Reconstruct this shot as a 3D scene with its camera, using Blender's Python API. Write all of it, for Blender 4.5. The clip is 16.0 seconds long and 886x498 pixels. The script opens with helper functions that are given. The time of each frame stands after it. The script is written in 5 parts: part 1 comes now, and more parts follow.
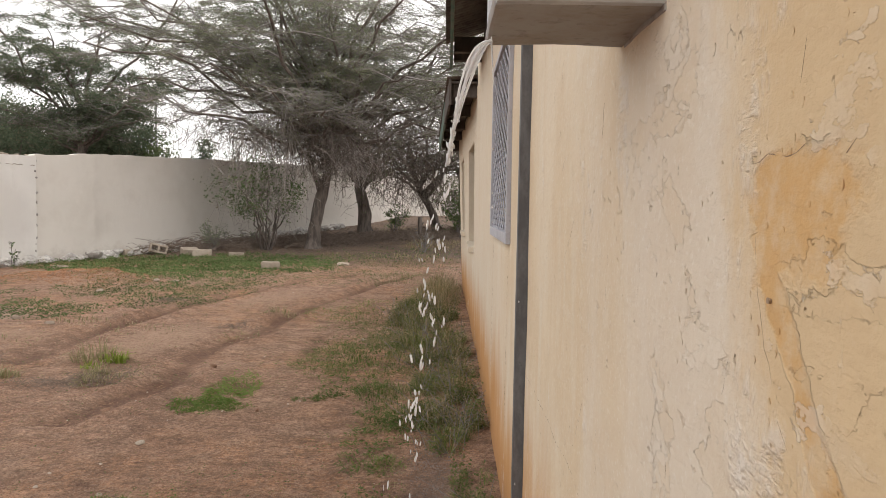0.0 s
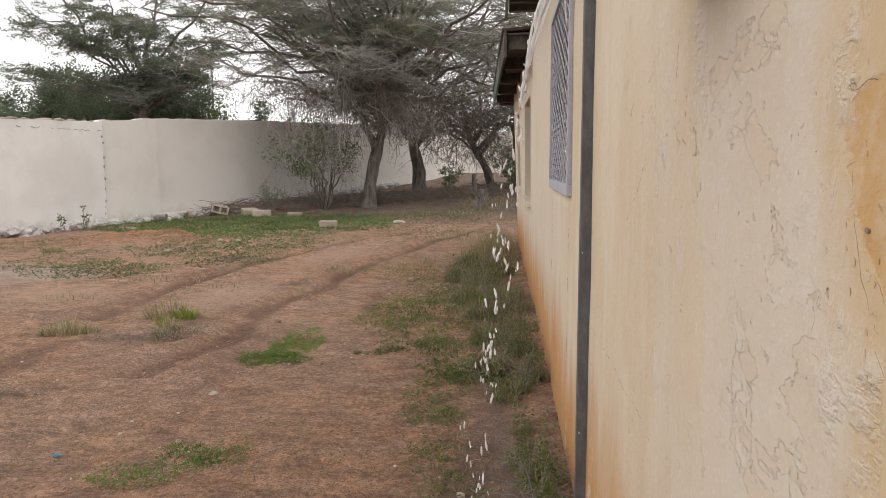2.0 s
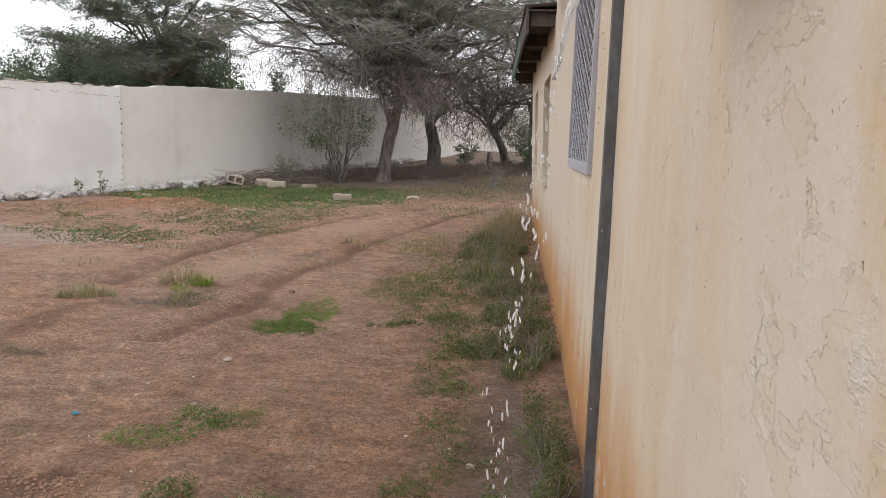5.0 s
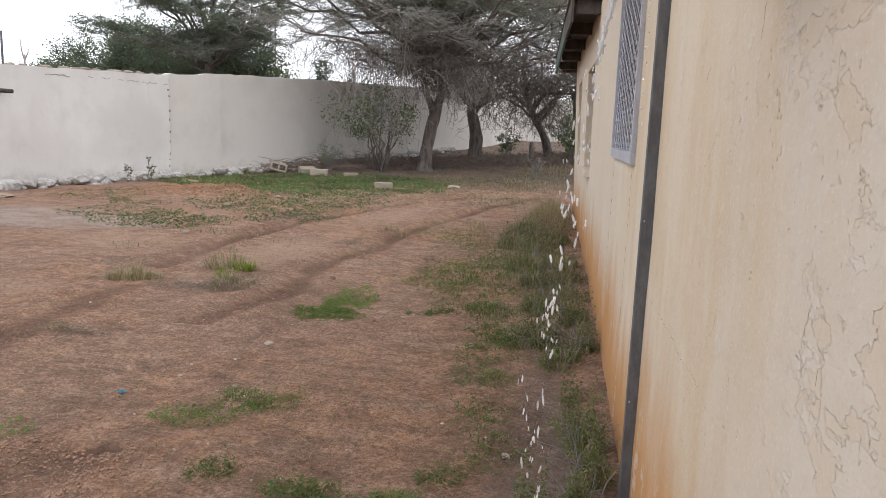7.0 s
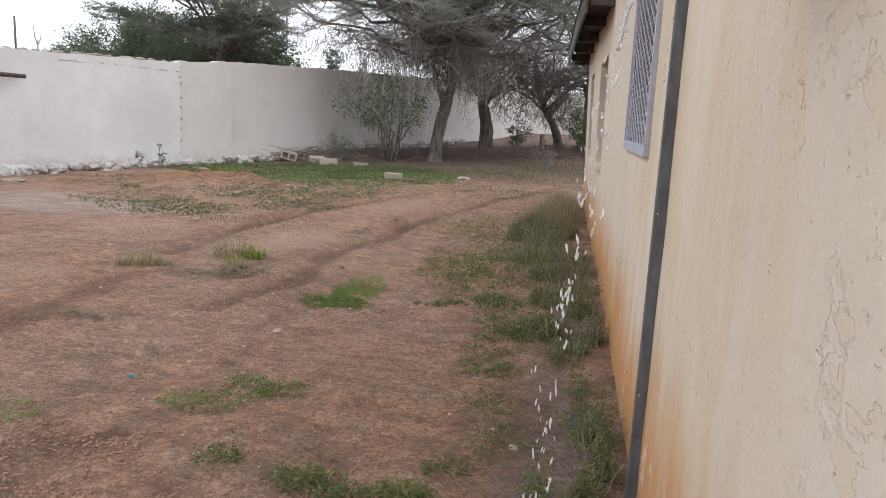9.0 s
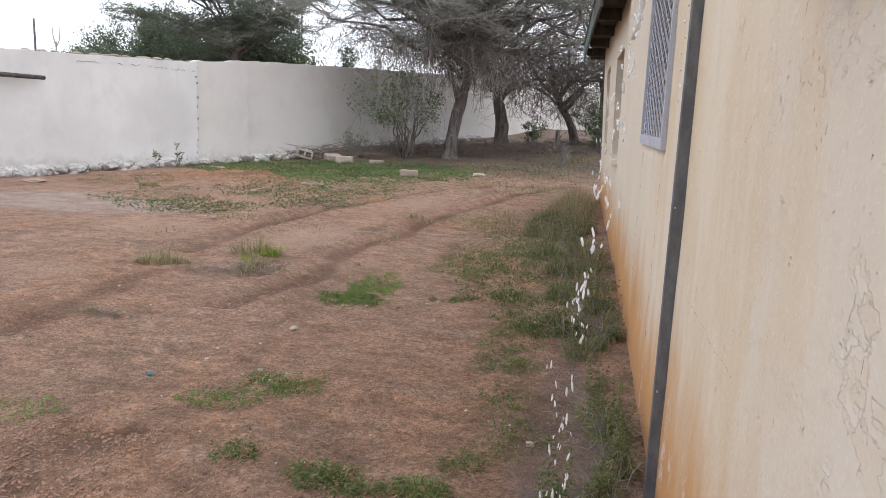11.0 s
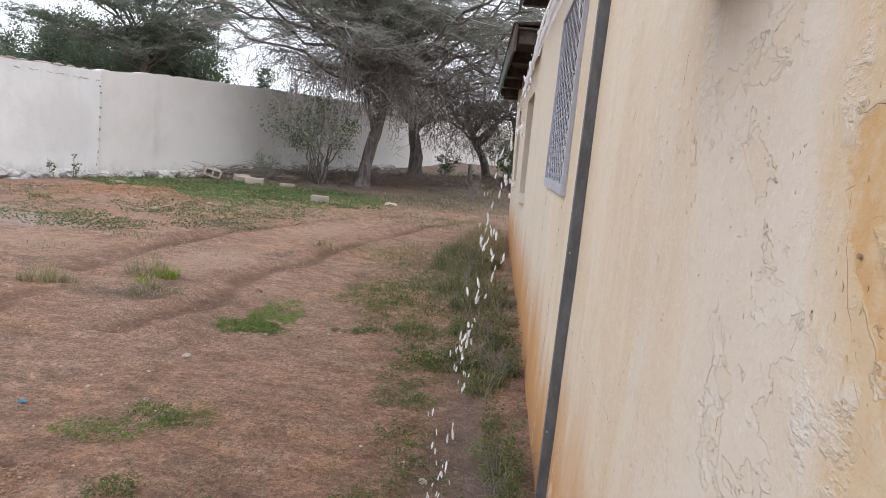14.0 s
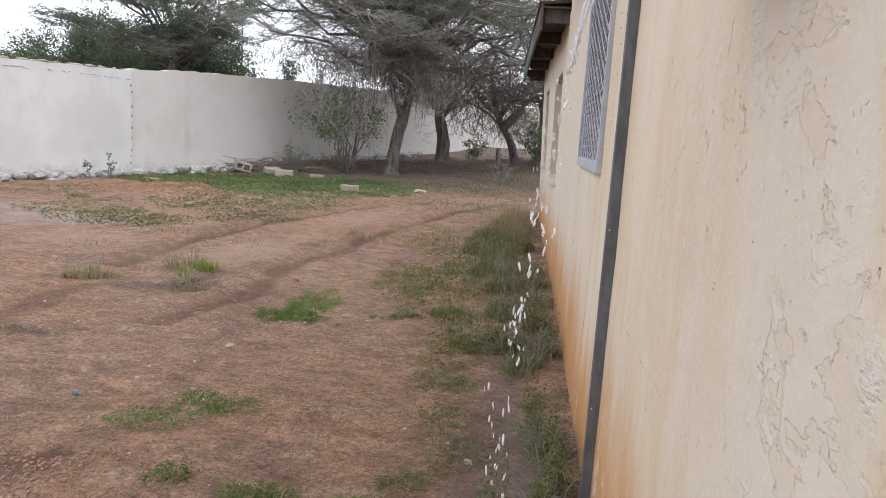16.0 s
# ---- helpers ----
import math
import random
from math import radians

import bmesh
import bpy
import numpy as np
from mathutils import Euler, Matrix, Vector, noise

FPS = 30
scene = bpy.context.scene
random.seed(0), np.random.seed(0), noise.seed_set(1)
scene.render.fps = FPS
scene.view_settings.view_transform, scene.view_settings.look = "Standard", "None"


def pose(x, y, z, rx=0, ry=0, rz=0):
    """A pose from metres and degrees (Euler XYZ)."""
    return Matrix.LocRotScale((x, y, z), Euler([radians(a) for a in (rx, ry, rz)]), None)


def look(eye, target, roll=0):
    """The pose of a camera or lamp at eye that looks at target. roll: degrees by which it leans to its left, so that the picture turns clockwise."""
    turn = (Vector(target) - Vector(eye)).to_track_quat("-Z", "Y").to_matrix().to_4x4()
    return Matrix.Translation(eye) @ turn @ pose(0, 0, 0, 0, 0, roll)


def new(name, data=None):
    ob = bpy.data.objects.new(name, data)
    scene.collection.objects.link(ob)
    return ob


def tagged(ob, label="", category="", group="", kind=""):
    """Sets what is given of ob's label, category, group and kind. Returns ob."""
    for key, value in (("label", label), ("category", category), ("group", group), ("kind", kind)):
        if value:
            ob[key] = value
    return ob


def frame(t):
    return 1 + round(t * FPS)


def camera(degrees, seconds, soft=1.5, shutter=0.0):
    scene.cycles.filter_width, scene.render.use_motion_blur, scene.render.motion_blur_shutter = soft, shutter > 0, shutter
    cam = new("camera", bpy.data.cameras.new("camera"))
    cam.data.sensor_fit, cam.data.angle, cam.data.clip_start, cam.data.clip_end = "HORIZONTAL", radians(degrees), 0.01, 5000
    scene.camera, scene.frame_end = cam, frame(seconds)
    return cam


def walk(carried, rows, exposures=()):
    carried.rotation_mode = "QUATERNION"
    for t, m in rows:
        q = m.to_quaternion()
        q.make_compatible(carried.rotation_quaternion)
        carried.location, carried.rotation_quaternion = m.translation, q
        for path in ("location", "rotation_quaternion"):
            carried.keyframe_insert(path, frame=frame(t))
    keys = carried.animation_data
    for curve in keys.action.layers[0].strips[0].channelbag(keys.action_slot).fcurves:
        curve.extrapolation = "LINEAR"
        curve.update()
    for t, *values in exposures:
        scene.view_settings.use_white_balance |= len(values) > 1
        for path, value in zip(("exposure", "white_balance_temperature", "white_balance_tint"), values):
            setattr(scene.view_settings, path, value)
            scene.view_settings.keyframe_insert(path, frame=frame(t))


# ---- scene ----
cam = camera(64.0, 16.0, soft=0.75)
PATH = [
    (0, (-0.267, 0.423, 1.443), (-0.29, 2.42, 1.329), 1.0),
    (0.5, (-0.273, 0.44, 1.436), (-0.372, 2.433, 1.303), -1.0),
    (1, (-0.308, 0.393, 1.432), (-0.449, 2.381, 1.263), 1.7),
    (1.5, (-0.31, 0.401, 1.43), (-0.495, 2.382, 1.231), 1.6),
    (2, (-0.296, 0.41, 1.425), (-0.47, 2.389, 1.191), -0.2),
    (2.5, (-0.319, 0.388, 1.421), (-0.469, 2.365, 1.154), 0.8),
    (3, (-0.301, 0.403, 1.415), (-0.393, 2.377, 1.103), -0.5),
    (5.5, (-0.324, 0.391, 1.407), (-0.582, 2.352, 1.11), 2.3),
    (6, (-0.314, 0.407, 1.402), (-0.615, 2.36, 1.092), 2.6),
    (6.5, (-0.314, 0.406, 1.402), (-0.621, 2.356, 1.083), 2.5),
    (7, (-0.318, 0.398, 1.403), (-0.633, 2.346, 1.074), 2.1),
    (7.5, (-0.313, 0.415, 1.401), (-0.639, 2.361, 1.075), 2.4),
    (8, (-0.314, 0.413, 1.397), (-0.636, 2.362, 1.084), 1.1),
    (8.5, (-0.319, 0.407, 1.393), (-0.646, 2.353, 1.07), 0.4),
    (9, (-0.329, 0.408, 1.394), (-0.665, 2.347, 1.041), 2.9),
    (9.5, (-0.332, 0.415, 1.393), (-0.688, 2.352, 1.043), 2.2),
    (10, (-0.334, 0.418, 1.383), (-0.705, 2.35, 1.019), 1.9),
    (12.5, (-0.314, 0.429, 1.409), (-0.678, 2.364, 1.059), 3.4),
    (13, (-0.319, 0.445, 1.415), (-0.568, 2.402, 1.089), 4.7),
    (13.5, (-0.314, 0.422, 1.412), (-0.493, 2.392, 1.118), 5.6),
    (14, (-0.294, 0.424, 1.418), (-0.433, 2.402, 1.152), 6.0),
    (14.5, (-0.296, 0.412, 1.418), (-0.383, 2.395, 1.178), 5.1),
    (15, (-0.316, 0.394, 1.412), (-0.412, 2.377, 1.168), 5.2),
    (15.5, (-0.32, 0.386, 1.41), (-0.504, 2.359, 1.133), 4.2),
    (16, (-0.325, 0.403, 1.404), (-0.543, 2.367, 1.092), 3.7),
]
walk(cam, [(t, look(eye, target, roll)) for t, eye, target, roll in PATH],
     [(0.0, 0.21, 6900, 13), (2.5, 0.20, 6640, 13), (5.5, 0.22, 6340, 13), (9.0, 0.25, 6090, 13), (10.0, 0.32, 6040, 13), (12.5, 0.37, 5990, 13), (16.0, 0.39, 5990, 13)])

# ---- light: bright overcast sky ----
world = bpy.data.worlds.new("overcast_sky")
scene.world = world
world.use_nodes = True
wn, wl = world.node_tree.nodes, world.node_tree.links
sky = wn.new("ShaderNodeTexSky")
sky.sky_type, sky.sun_disc = "NISHITA", False
sky.sun_elevation, sky.sun_rotation = radians(60), radians(156)
cloud = wn.new("ShaderNodeMixRGB")
cloud.inputs[0].default_value = 0.93
cloud.inputs[2].default_value = (13.0, 13.2, 13.4, 1)
wl.new(sky.outputs[0], cloud.inputs[1])
wl.new(cloud.outputs[0], wn["Background"].inputs[0])
wn["Background"].inputs[1].default_value = 0.097
sun = new("sun", bpy.data.lights.new("sun", "SUN"))
sun.data.energy, sun.data.angle, sun.data.color = 0.85, radians(45), (1.0, 0.95, 0.88)
sun.matrix_world = look((5, -7, 20), (0, 4, 0))


# ---- materials ----
class Mat:
    """A small builder of procedural node materials."""

    def __init__(self, name, rough=0.9, metal=0.0):
        self.m = bpy.data.materials.new(name)
        self.m.use_nodes = True
        self.n, self.l = self.m.node_tree.nodes, self.m.node_tree.links
        self.b = self.n["Principled BSDF"]
        self.b.inputs["Roughness"].default_value = rough
        self.b.inputs["Metallic"].default_value = metal
        self.b.inputs["Specular IOR Level"].default_value = 0.25
        self.co = self.n.new("ShaderNodeTexCoord").outputs["Object"]

    def put(self, socket, value):
        if hasattr(value, "is_linked"):
            self.l.new(value, socket)
        elif isinstance(value, tuple) and len(value) == 3 and socket.type == "RGBA":
            socket.default_value = (*value, 1)
        else:
            socket.default_value = value

    def mapped(self, scale=(1, 1, 1), co=None):
        n = self.n.new("ShaderNodeMapping")
        self.l.new(co or self.co, n.inputs[0])
        n.inputs["Scale"].default_value = scale
        return n.outputs[0]

    def noise(self, scale=5.0, detail=4.0, rough=0.55, co=None, distortion=0.0):
        n = self.n.new("ShaderNodeTexNoise")
        self.l.new(co or self.co, n.inputs["Vector"])
        n.inputs["Scale"].default_value, n.inputs["Detail"].default_value = scale, detail
        n.inputs["Roughness"].default_value, n.inputs["Distortion"].default_value = rough, distortion
        return n.outputs["Fac"]

    def voronoi(self, scale=5.0, co=None, feature="F1"):
        n = self.n.new("ShaderNodeTexVoronoi")
        n.feature = feature
        self.l.new(co or self.co, n.inputs["Vector"])
        n.inputs["Scale"].default_value = scale
        return n.outputs["Distance"]

    def ramp(self, value, low, high, a=0.0, b=1.0, smooth=True):
        n = self.n.new("ShaderNodeMapRange")
        n.interpolation_type = "SMOOTHSTEP" if smooth else "LINEAR"
        self.put(n.inputs["Value"], value)
        for key, v in (("From Min", low), ("From Max", high), ("To Min", a), ("To Max", b)):
            n.inputs[key].default_value = v
        return n.outputs["Result"]

    def op(self, kind, a, b=0.0):
        n = self.n.new("ShaderNodeMath")
        n.operation = kind
        self.put(n.inputs[0], a)
        self.put(n.inputs[1], b)
        return n.outputs[0]

    def mix(self, fac, a, b, blend="MIX"):
        n = self.n.new("ShaderNodeMixRGB")
        n.blend_type = blend
        self.put(n.inputs[0], fac)
        self.put(n.inputs[1], a)
        self.put(n.inputs[2], b)
        return n.outputs[0]

    def axis(self, which):
        n = self.n.new("ShaderNodeSeparateXYZ")
        self.l.new(self.co, n.inputs[0])
        return n.outputs[which]

    def attribute(self, name):
        n = self.n.new("ShaderNodeAttribute")
        n.attribute_name = name
        return n.outputs["Fac"]

    def per_island(self):
        return self.n.new("ShaderNodeNewGeometry").outputs["Random Per Island"]

    def per_object(self):
        return self.n.new("ShaderNodeObjectInfo").outputs["Random"]

    def color(self, value):
        self.put(self.b.inputs["Base Color"], value)
        return self

    def rough(self, value):
        self.put(self.b.inputs["Roughness"], value)
        return self

    def bump(self, height, strength=0.4, distance=0.01):
        n = self.n.new("ShaderNodeBump")
        n.inputs["Strength"].default_value, n.inputs["Distance"].default_value = strength, distance
        self.l.new(height, n.inputs["Height"])
        self.l.new(n.outputs[0], self.b.inputs["Normal"])
        return self


def soil_material():
    m = Mat("red_soil", 0.95)
    big, mid, fine = m.noise(0.45, 5), m.noise(2.3, 7, 0.7), m.noise(28, 7, 0.75)
    track = m.noise(2.0, 8, 0.7, m.mapped((1.0, 0.3, 1)), 0.4)
    c = m.mix(m.ramp(big, 0.42, 0.58), (0.48, 0.265, 0.155), (0.41, 0.25, 0.172))
    c = m.mix(m.ramp(mid, 0.48, 0.64), c, (0.473, 0.312, 0.222))
    c = m.mix(m.ramp(track, 0.49, 0.60, 0, 0.68), c, (0.249, 0.147, 0.100))
    c = m.mix(m.ramp(m.noise(4.5, 8, 0.75), 0.51, 0.60, 0, 0.62), c, (0.249, 0.150, 0.103))
    c = m.mix(m.ramp(m.noise(12, 8, 0.75), 0.52, 0.59, 0, 0.5), c, (0.224, 0.133, 0.091))
    c = m.mix(m.ramp(m.noise(15, 8, 0.75), 0.54, 0.61, 0, 0.55), c, (0.473, 0.321, 0.231))
    c = m.mix(m.ramp(fine, 0.50, 0.58, 0, 0.55), c, (0.195, 0.118, 0.084))
    c = m.mix(m.ramp(m.noise(70, 4, 0.7), 0.55, 0.63, 0, 0.6), c, (0.498, 0.359, 0.270))
    c = m.mix(m.op("MULTIPLY", m.ramp(m.voronoi(55), 0.10, 0.22, 1, 0), m.ramp(m.noise(8, 4, 0.6), 0.47, 0.62, 0.05, 0.7)), c, (0.141, 0.084, 0.059))
    c = m.mix(m.ramp(m.noise(0.8, 7, 0.66, m.mapped((1, 0.6, 1))), 0.48, 0.62, 0, 0.65), c, m.mix(m.ramp(fine, 0.42, 0.58), (0.465, 0.312, 0.222), (0.315, 0.198, 0.139)))
    # low hollows darken with depth: rut shade put into the soil colour
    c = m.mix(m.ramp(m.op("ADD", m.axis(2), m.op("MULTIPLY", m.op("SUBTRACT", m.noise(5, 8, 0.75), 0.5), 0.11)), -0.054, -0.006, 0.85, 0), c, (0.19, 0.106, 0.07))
    c = m.mix(m.ramp(m.noise(1.3, 8, 0.72, m.mapped((0.8, 1.5, 1))), 0.50, 0.60, 0, 0.45), c, m.mix(m.ramp(m.noise(40, 5, 0.7), 0.44, 0.56), (0.25, 0.145, 0.10), (0.36, 0.225, 0.155)))
    # dark and pale blotches paint in the shading of clods and small relief
    relief_shade = m.noise(3.0, 9, 0.78, m.mapped((0.7, 1.25, 1)), 0.3)
    c = m.mix(m.ramp(relief_shade, 0.535, 0.595, 0, 0.42), c, m.mix(m.ramp(fine, 0.42, 0.58), (0.15, 0.09, 0.062), (0.25, 0.15, 0.105)))
    c = m.mix(m.ramp(relief_shade, 0.40, 0.46, 0.3, 0), c, (0.50, 0.325, 0.225))
    c = m.mix(m.ramp(m.noise(150, 3, 0.7), 0.52, 0.62, 0, 0.42), c, (0.17, 0.10, 0.07))
    c = m.mix(m.ramp(m.noise(120, 3, 0.7), 0.56, 0.64, 0, 0.35), c, (0.52, 0.38, 0.29))
    # light and dark crumbs at every size
    coarse = m.ramp(m.noise(5.5, 12, 0.8, m.mapped((0.8, 1.2, 1))), 0.36, 0.64, 0.74, 1.22)
    crumb = m.ramp(m.noise(48, 8, 0.8), 0.36, 0.64, 0.66, 1.32)
    for tone in (coarse, crumb):
        mono = m.n.new("ShaderNodeCombineXYZ")
        for axis in range(3):
            m.l.new(tone, mono.inputs[axis])
        c = m.mix(1.0, c, mono.outputs[0], "MULTIPLY")
    # churned wheel tracks and spots coloured darker, paler where tread is negative
    tread = m.attribute("tread")
    tread_edge = m.op("ADD", tread, m.op("MULTIPLY", m.op("SUBTRACT", m.noise(9, 8, 0.75), 0.5), 0.9))
    c = m.mix(m.ramp(tread_edge, -0.75, -0.15, 0.75, 0), c, m.mix(m.ramp(fine, 0.42, 0.58), (0.50, 0.345, 0.25), (0.38, 0.245, 0.172)))
    c = m.mix(m.ramp(tread_edge, 0.25, 0.85, 0, 0.78), c, m.mix(m.ramp(fine, 0.42, 0.58), (0.20, 0.112, 0.074), (0.135, 0.078, 0.055)))
    # a grey drying puddle, and leaf litter towards the far trees
    y, x = m.axis(1), m.axis(0)
    wob = m.op("MULTIPLY", m.op("SUBTRACT", m.noise(0.9, 7, 0.7), 0.5), 5.0)
    px = m.op("DIVIDE", m.op("ADD", x, 8.0), 2.2)
    py = m.op("DIVIDE", m.op("SUBTRACT", y, 9.2), 1.0)
    far = m.op("ADD", m.op("MULTIPLY", px, px), m.op("MULTIPLY", py, py))
    c = m.mix(m.ramp(m.op("ADD", far, m.op("MULTIPLY", wob, 0.7)), 0.2, 1.6, 0.62, 0), c, m.mix(m.ramp(m.noise(3.4, 8, 0.72, m.mapped((0.6, 1.3, 1))), 0.42, 0.60), (0.46, 0.395, 0.35), m.mix(m.ramp(m.noise(26, 6, 0.75), 0.45, 0.58), (0.27, 0.215, 0.185), (0.40, 0.30, 0.24))))
    # damp strip where the water lands
    wet = m.op("ADD", m.op("ABSOLUTE", m.op("ADD", x, 0.32)), m.op("MULTIPLY", m.ramp(y, 3.4, 5.6), 0.5))
    c = m.mix(m.ramp(m.op("ADD", wet, m.op("MULTIPLY", wob, 0.12)), 0.12, 0.34, 0.6, 0), c, (0.17, 0.125, 0.105))
    litter = m.mix(m.ramp(m.noise(9, 7, 0.75), 0.42, 0.6), (0.11, 0.08, 0.062), (0.22, 0.165, 0.13))
    litter = m.mix(m.ramp(m.noise(0.8, 4), 0.5, 0.62), litter, (0.20, 0.14, 0.10))
    c = m.mix(m.ramp(m.op("ADD", y, wob), 16.5, 20.5, 0, 0.95), c, litter)
    m.color(c)
    h = m.op("ADD", m.op("MULTIPLY", fine, 0.7), m.op("MULTIPLY", m.noise(9, 8, 0.7), 1.1))
    h = m.op("ADD", h, m.op("MULTIPLY", m.noise(90, 3, 0.6), 0.2))
    return m.bump(h, 1.0, 0.06).m


def plaster_material():
    m = Mat("ochre_limewashed_plaster", 0.92)
    y, z = m.axis(1), m.axis(2)
    blot, cloud = m.noise(2.6, 6, 0.6), m.noise(1.5, 6, 0.62, m.mapped((1, 1, 0.45)))
    streak = m.noise(6.5, 7, 0.62, m.mapped((1, 1, 0.17)), 0.25)
    grain = m.noise(38, 6, 0.7, m.mapped((1, 0.45, 0.8)))
    c = m.mix(m.ramp(cloud, 0.38, 0.62), (0.67, 0.54, 0.37), (0.72, 0.62, 0.475))
    c = m.mix(m.ramp(streak, 0.46, 0.64, 0, 0.5), c, (0.72, 0.655, 0.55))
    c = m.mix(m.ramp(y, 2.9, 5.5, 0, 0.7), c, m.mix(m.noise(1.2, 5, 0.6), (0.66, 0.575, 0.455), (0.71, 0.64, 0.535)))
    c = m.mix(m.ramp(m.noise(8.5, 7, 0.65, m.mapped((1, 1, 0.14))), 0.54, 0.70, 0, 0.28), c, (0.60, 0.45, 0.28))
    # a greyer, chalkier wash towards the near end
    chalk = m.op("ADD", y, m.op("MULTIPLY", m.op("SUBTRACT", m.noise(2.4, 6, 0.62, m.mapped((1, 1, 0.3))), 0.5), 2.2))
    c = m.mix(m.ramp(chalk, 1.15, 2.1, 0.7, 0), c, (0.695, 0.62, 0.52))
    c = m.mix(m.ramp(grain, 0.50, 0.70, 0, 0.22), c, (0.57, 0.45, 0.30))
    c = m.mix(m.ramp(m.noise(95, 4, 0.65), 0.54, 0.66, 0, 0.38), c, (0.78, 0.73, 0.65))
    # the ochre coat that shows where the upper wash is gone
    edge = m.op("ADD", y, m.op("MULTIPLY", m.op("SUBTRACT", m.noise(5.0, 9, 0.7, m.mapped((1, 1, 0.4))), 0.5), 0.55))
    edge = m.op("SUBTRACT", edge, m.op("MULTIPLY", m.op("SUBTRACT", z, 1.4), 0.22))
    c = m.mix(m.ramp(edge, 0.98, 1.13, 0.72, 0), c, m.mix(m.ramp(blot, 0.4, 0.6), (0.63, 0.445, 0.23), (0.67, 0.525, 0.335)))
    ragged = m.op("MULTIPLY", m.op("SUBTRACT", m.noise(14, 8, 0.62, m.mapped((1, 0.6, 0.9))), 0.5), 2.4)
    qy = m.op("DIVIDE", m.op("SUBTRACT", y, 0.972), 0.085)
    qz = m.op("DIVIDE", m.op("SUBTRACT", z, 1.437), 0.055)
    lump = m.op("MAXIMUM", m.op("ABSOLUTE", qy), m.op("ABSOLUTE", qz))
    # a tongue of the same coat that runs down from it
    mid = m.op("ADD", m.op("MULTIPLY", m.op("SUBTRACT", z, 1.25), 0.72), 0.915)
    tongue = m.op("ADD", m.op("DIVIDE", m.op("ABSOLUTE", m.op("SUBTRACT", y, mid)), 0.024), m.ramp(z, 1.42, 1.46, 0, 9))
    coat = m.op("ADD", m.op("MINIMUM", lump, tongue), ragged)
    flake = m.ramp(coat, 0.7, 1.02, 1, 0)
    c = m.mix(m.op("MULTIPLY", flake, m.ramp(m.noise(18, 7, 0.7), 0.36, 0.60, 0.12, 0.8)), c, (0.61, 0.365, 0.15))
    rim = m.op("MULTIPLY", m.ramp(m.op("ABSOLUTE", m.op("SUBTRACT", coat, 0.98)), 0.005, 0.035, 1, 0), m.ramp(m.noise(12, 3), 0.50, 0.58))
    # layers of old wash that have come away in ragged upright flakes
    shell = m.noise(15.0, 9, 0.62, m.mapped((1, 0.4, 0.7)), 0.25)
    scaly = m.op("MULTIPLY", m.ramp(m.noise(3.5, 5, 0.6, m.mapped((1, 1, 0.6))), 0.44, 0.58), m.ramp(y, 1.2, 2.4, 1, 0.3))
    peel = m.op("MULTIPLY", m.ramp(shell, 0.545, 0.555), scaly)
    c = m.mix(m.op("MULTIPLY", peel, 0.22), c, (0.65, 0.50, 0.32))
    peel2 = m.op("MULTIPLY", m.ramp(m.noise(18.0, 9, 0.64, m.mapped((1, 0.4, 0.7))), 0.585, 0.595), scaly)
    c = m.mix(m.op("MULTIPLY", peel2, 0.4), c, (0.76, 0.70, 0.61))
    lip = m.op("MULTIPLY", m.ramp(m.op("ABSOLUTE", m.op("SUBTRACT", shell, 0.55)), 0.001, 0.004, 1, 0), m.op("MULTIPLY", scaly, m.ramp(m.noise(9, 5, 0.7), 0.48, 0.58)))
    # red earth splashed and drawn up from the ground
    rise = m.op("ADD", z, m.op("MULTIPLY", m.op("SUBTRACT", m.noise(3.2, 8, 0.66, m.mapped((1, 1, 0.28))), 0.5), 0.9))
    c = m.mix(m.ramp(rise, 0.24, 0.86, 0.95, 0), c, (0.54, 0.275, 0.10))
    c = m.mix(m.ramp(m.op("ADD", z, m.op("MULTIPLY", m.noise(6, 7, 0.7), 0.35)), 0.18, 0.5, 0.6, 0), c, (0.36, 0.185, 0.09))
    # pale lime blooms
    bloom = m.op("MULTIPLY", m.ramp(m.noise(4.2, 7, 0.66, m.mapped((1, 1, 0.42))), 0.58, 0.66), m.ramp(m.noise(30, 5, 0.7, m.mapped((1, 0.4, 0.8))), 0.40, 0.58))
    c = m.mix(m.op("MULTIPLY", bloom, 0.5), c, (0.73, 0.69, 0.64))
    # short broken hairlines and pits
    warp = m.noise(22.0, 4, 0.55, m.mapped((1, 0.5, 0.3)), 0.3)
    line = m.ramp(m.op("ABSOLUTE", m.op("SUBTRACT", warp, 0.5)), 0.002, 0.007, 1, 0)
    line = m.op("MULTIPLY", line, m.ramp(m.noise(16.0, 4, 0.65, m.mapped((1, 1, 0.6))), 0.65, 0.69))
    line = m.op("MULTIPLY", line, 0.7)
    warp2 = m.noise(9.0, 6, 0.62, m.mapped((1, 0.6, 0.3)), 0.3)
    long = m.op("MULTIPLY", m.ramp(m.op("ABSOLUTE", m.op("SUBTRACT", warp2, 0.53)), 0.001, 0.004, 1, 0), m.ramp(m.noise(7.0, 4, 0.65), 0.57, 0.61))
    pit = m.op("MULTIPLY", m.ramp(m.voronoi(46, m.mapped((1, 0.4, 0.7))), 0.06, 0.15, 1, 0), m.ramp(m.noise(7, 4), 0.52, 0.62))
    dark = m.op("MAXIMUM", m.op("MAXIMUM", line, m.op("MULTIPLY", long, 0.6)), m.op("MAXIMUM", m.op("MULTIPLY", pit, 0.28), m.op("MAXIMUM", m.op("MULTIPLY", rim, 0.3), m.op("MULTIPLY", lip, 0.3))))
    c = m.mix(m.op("MULTIPLY", dark, 0.34), c, (0.33, 0.23, 0.145))
    m.color(c)
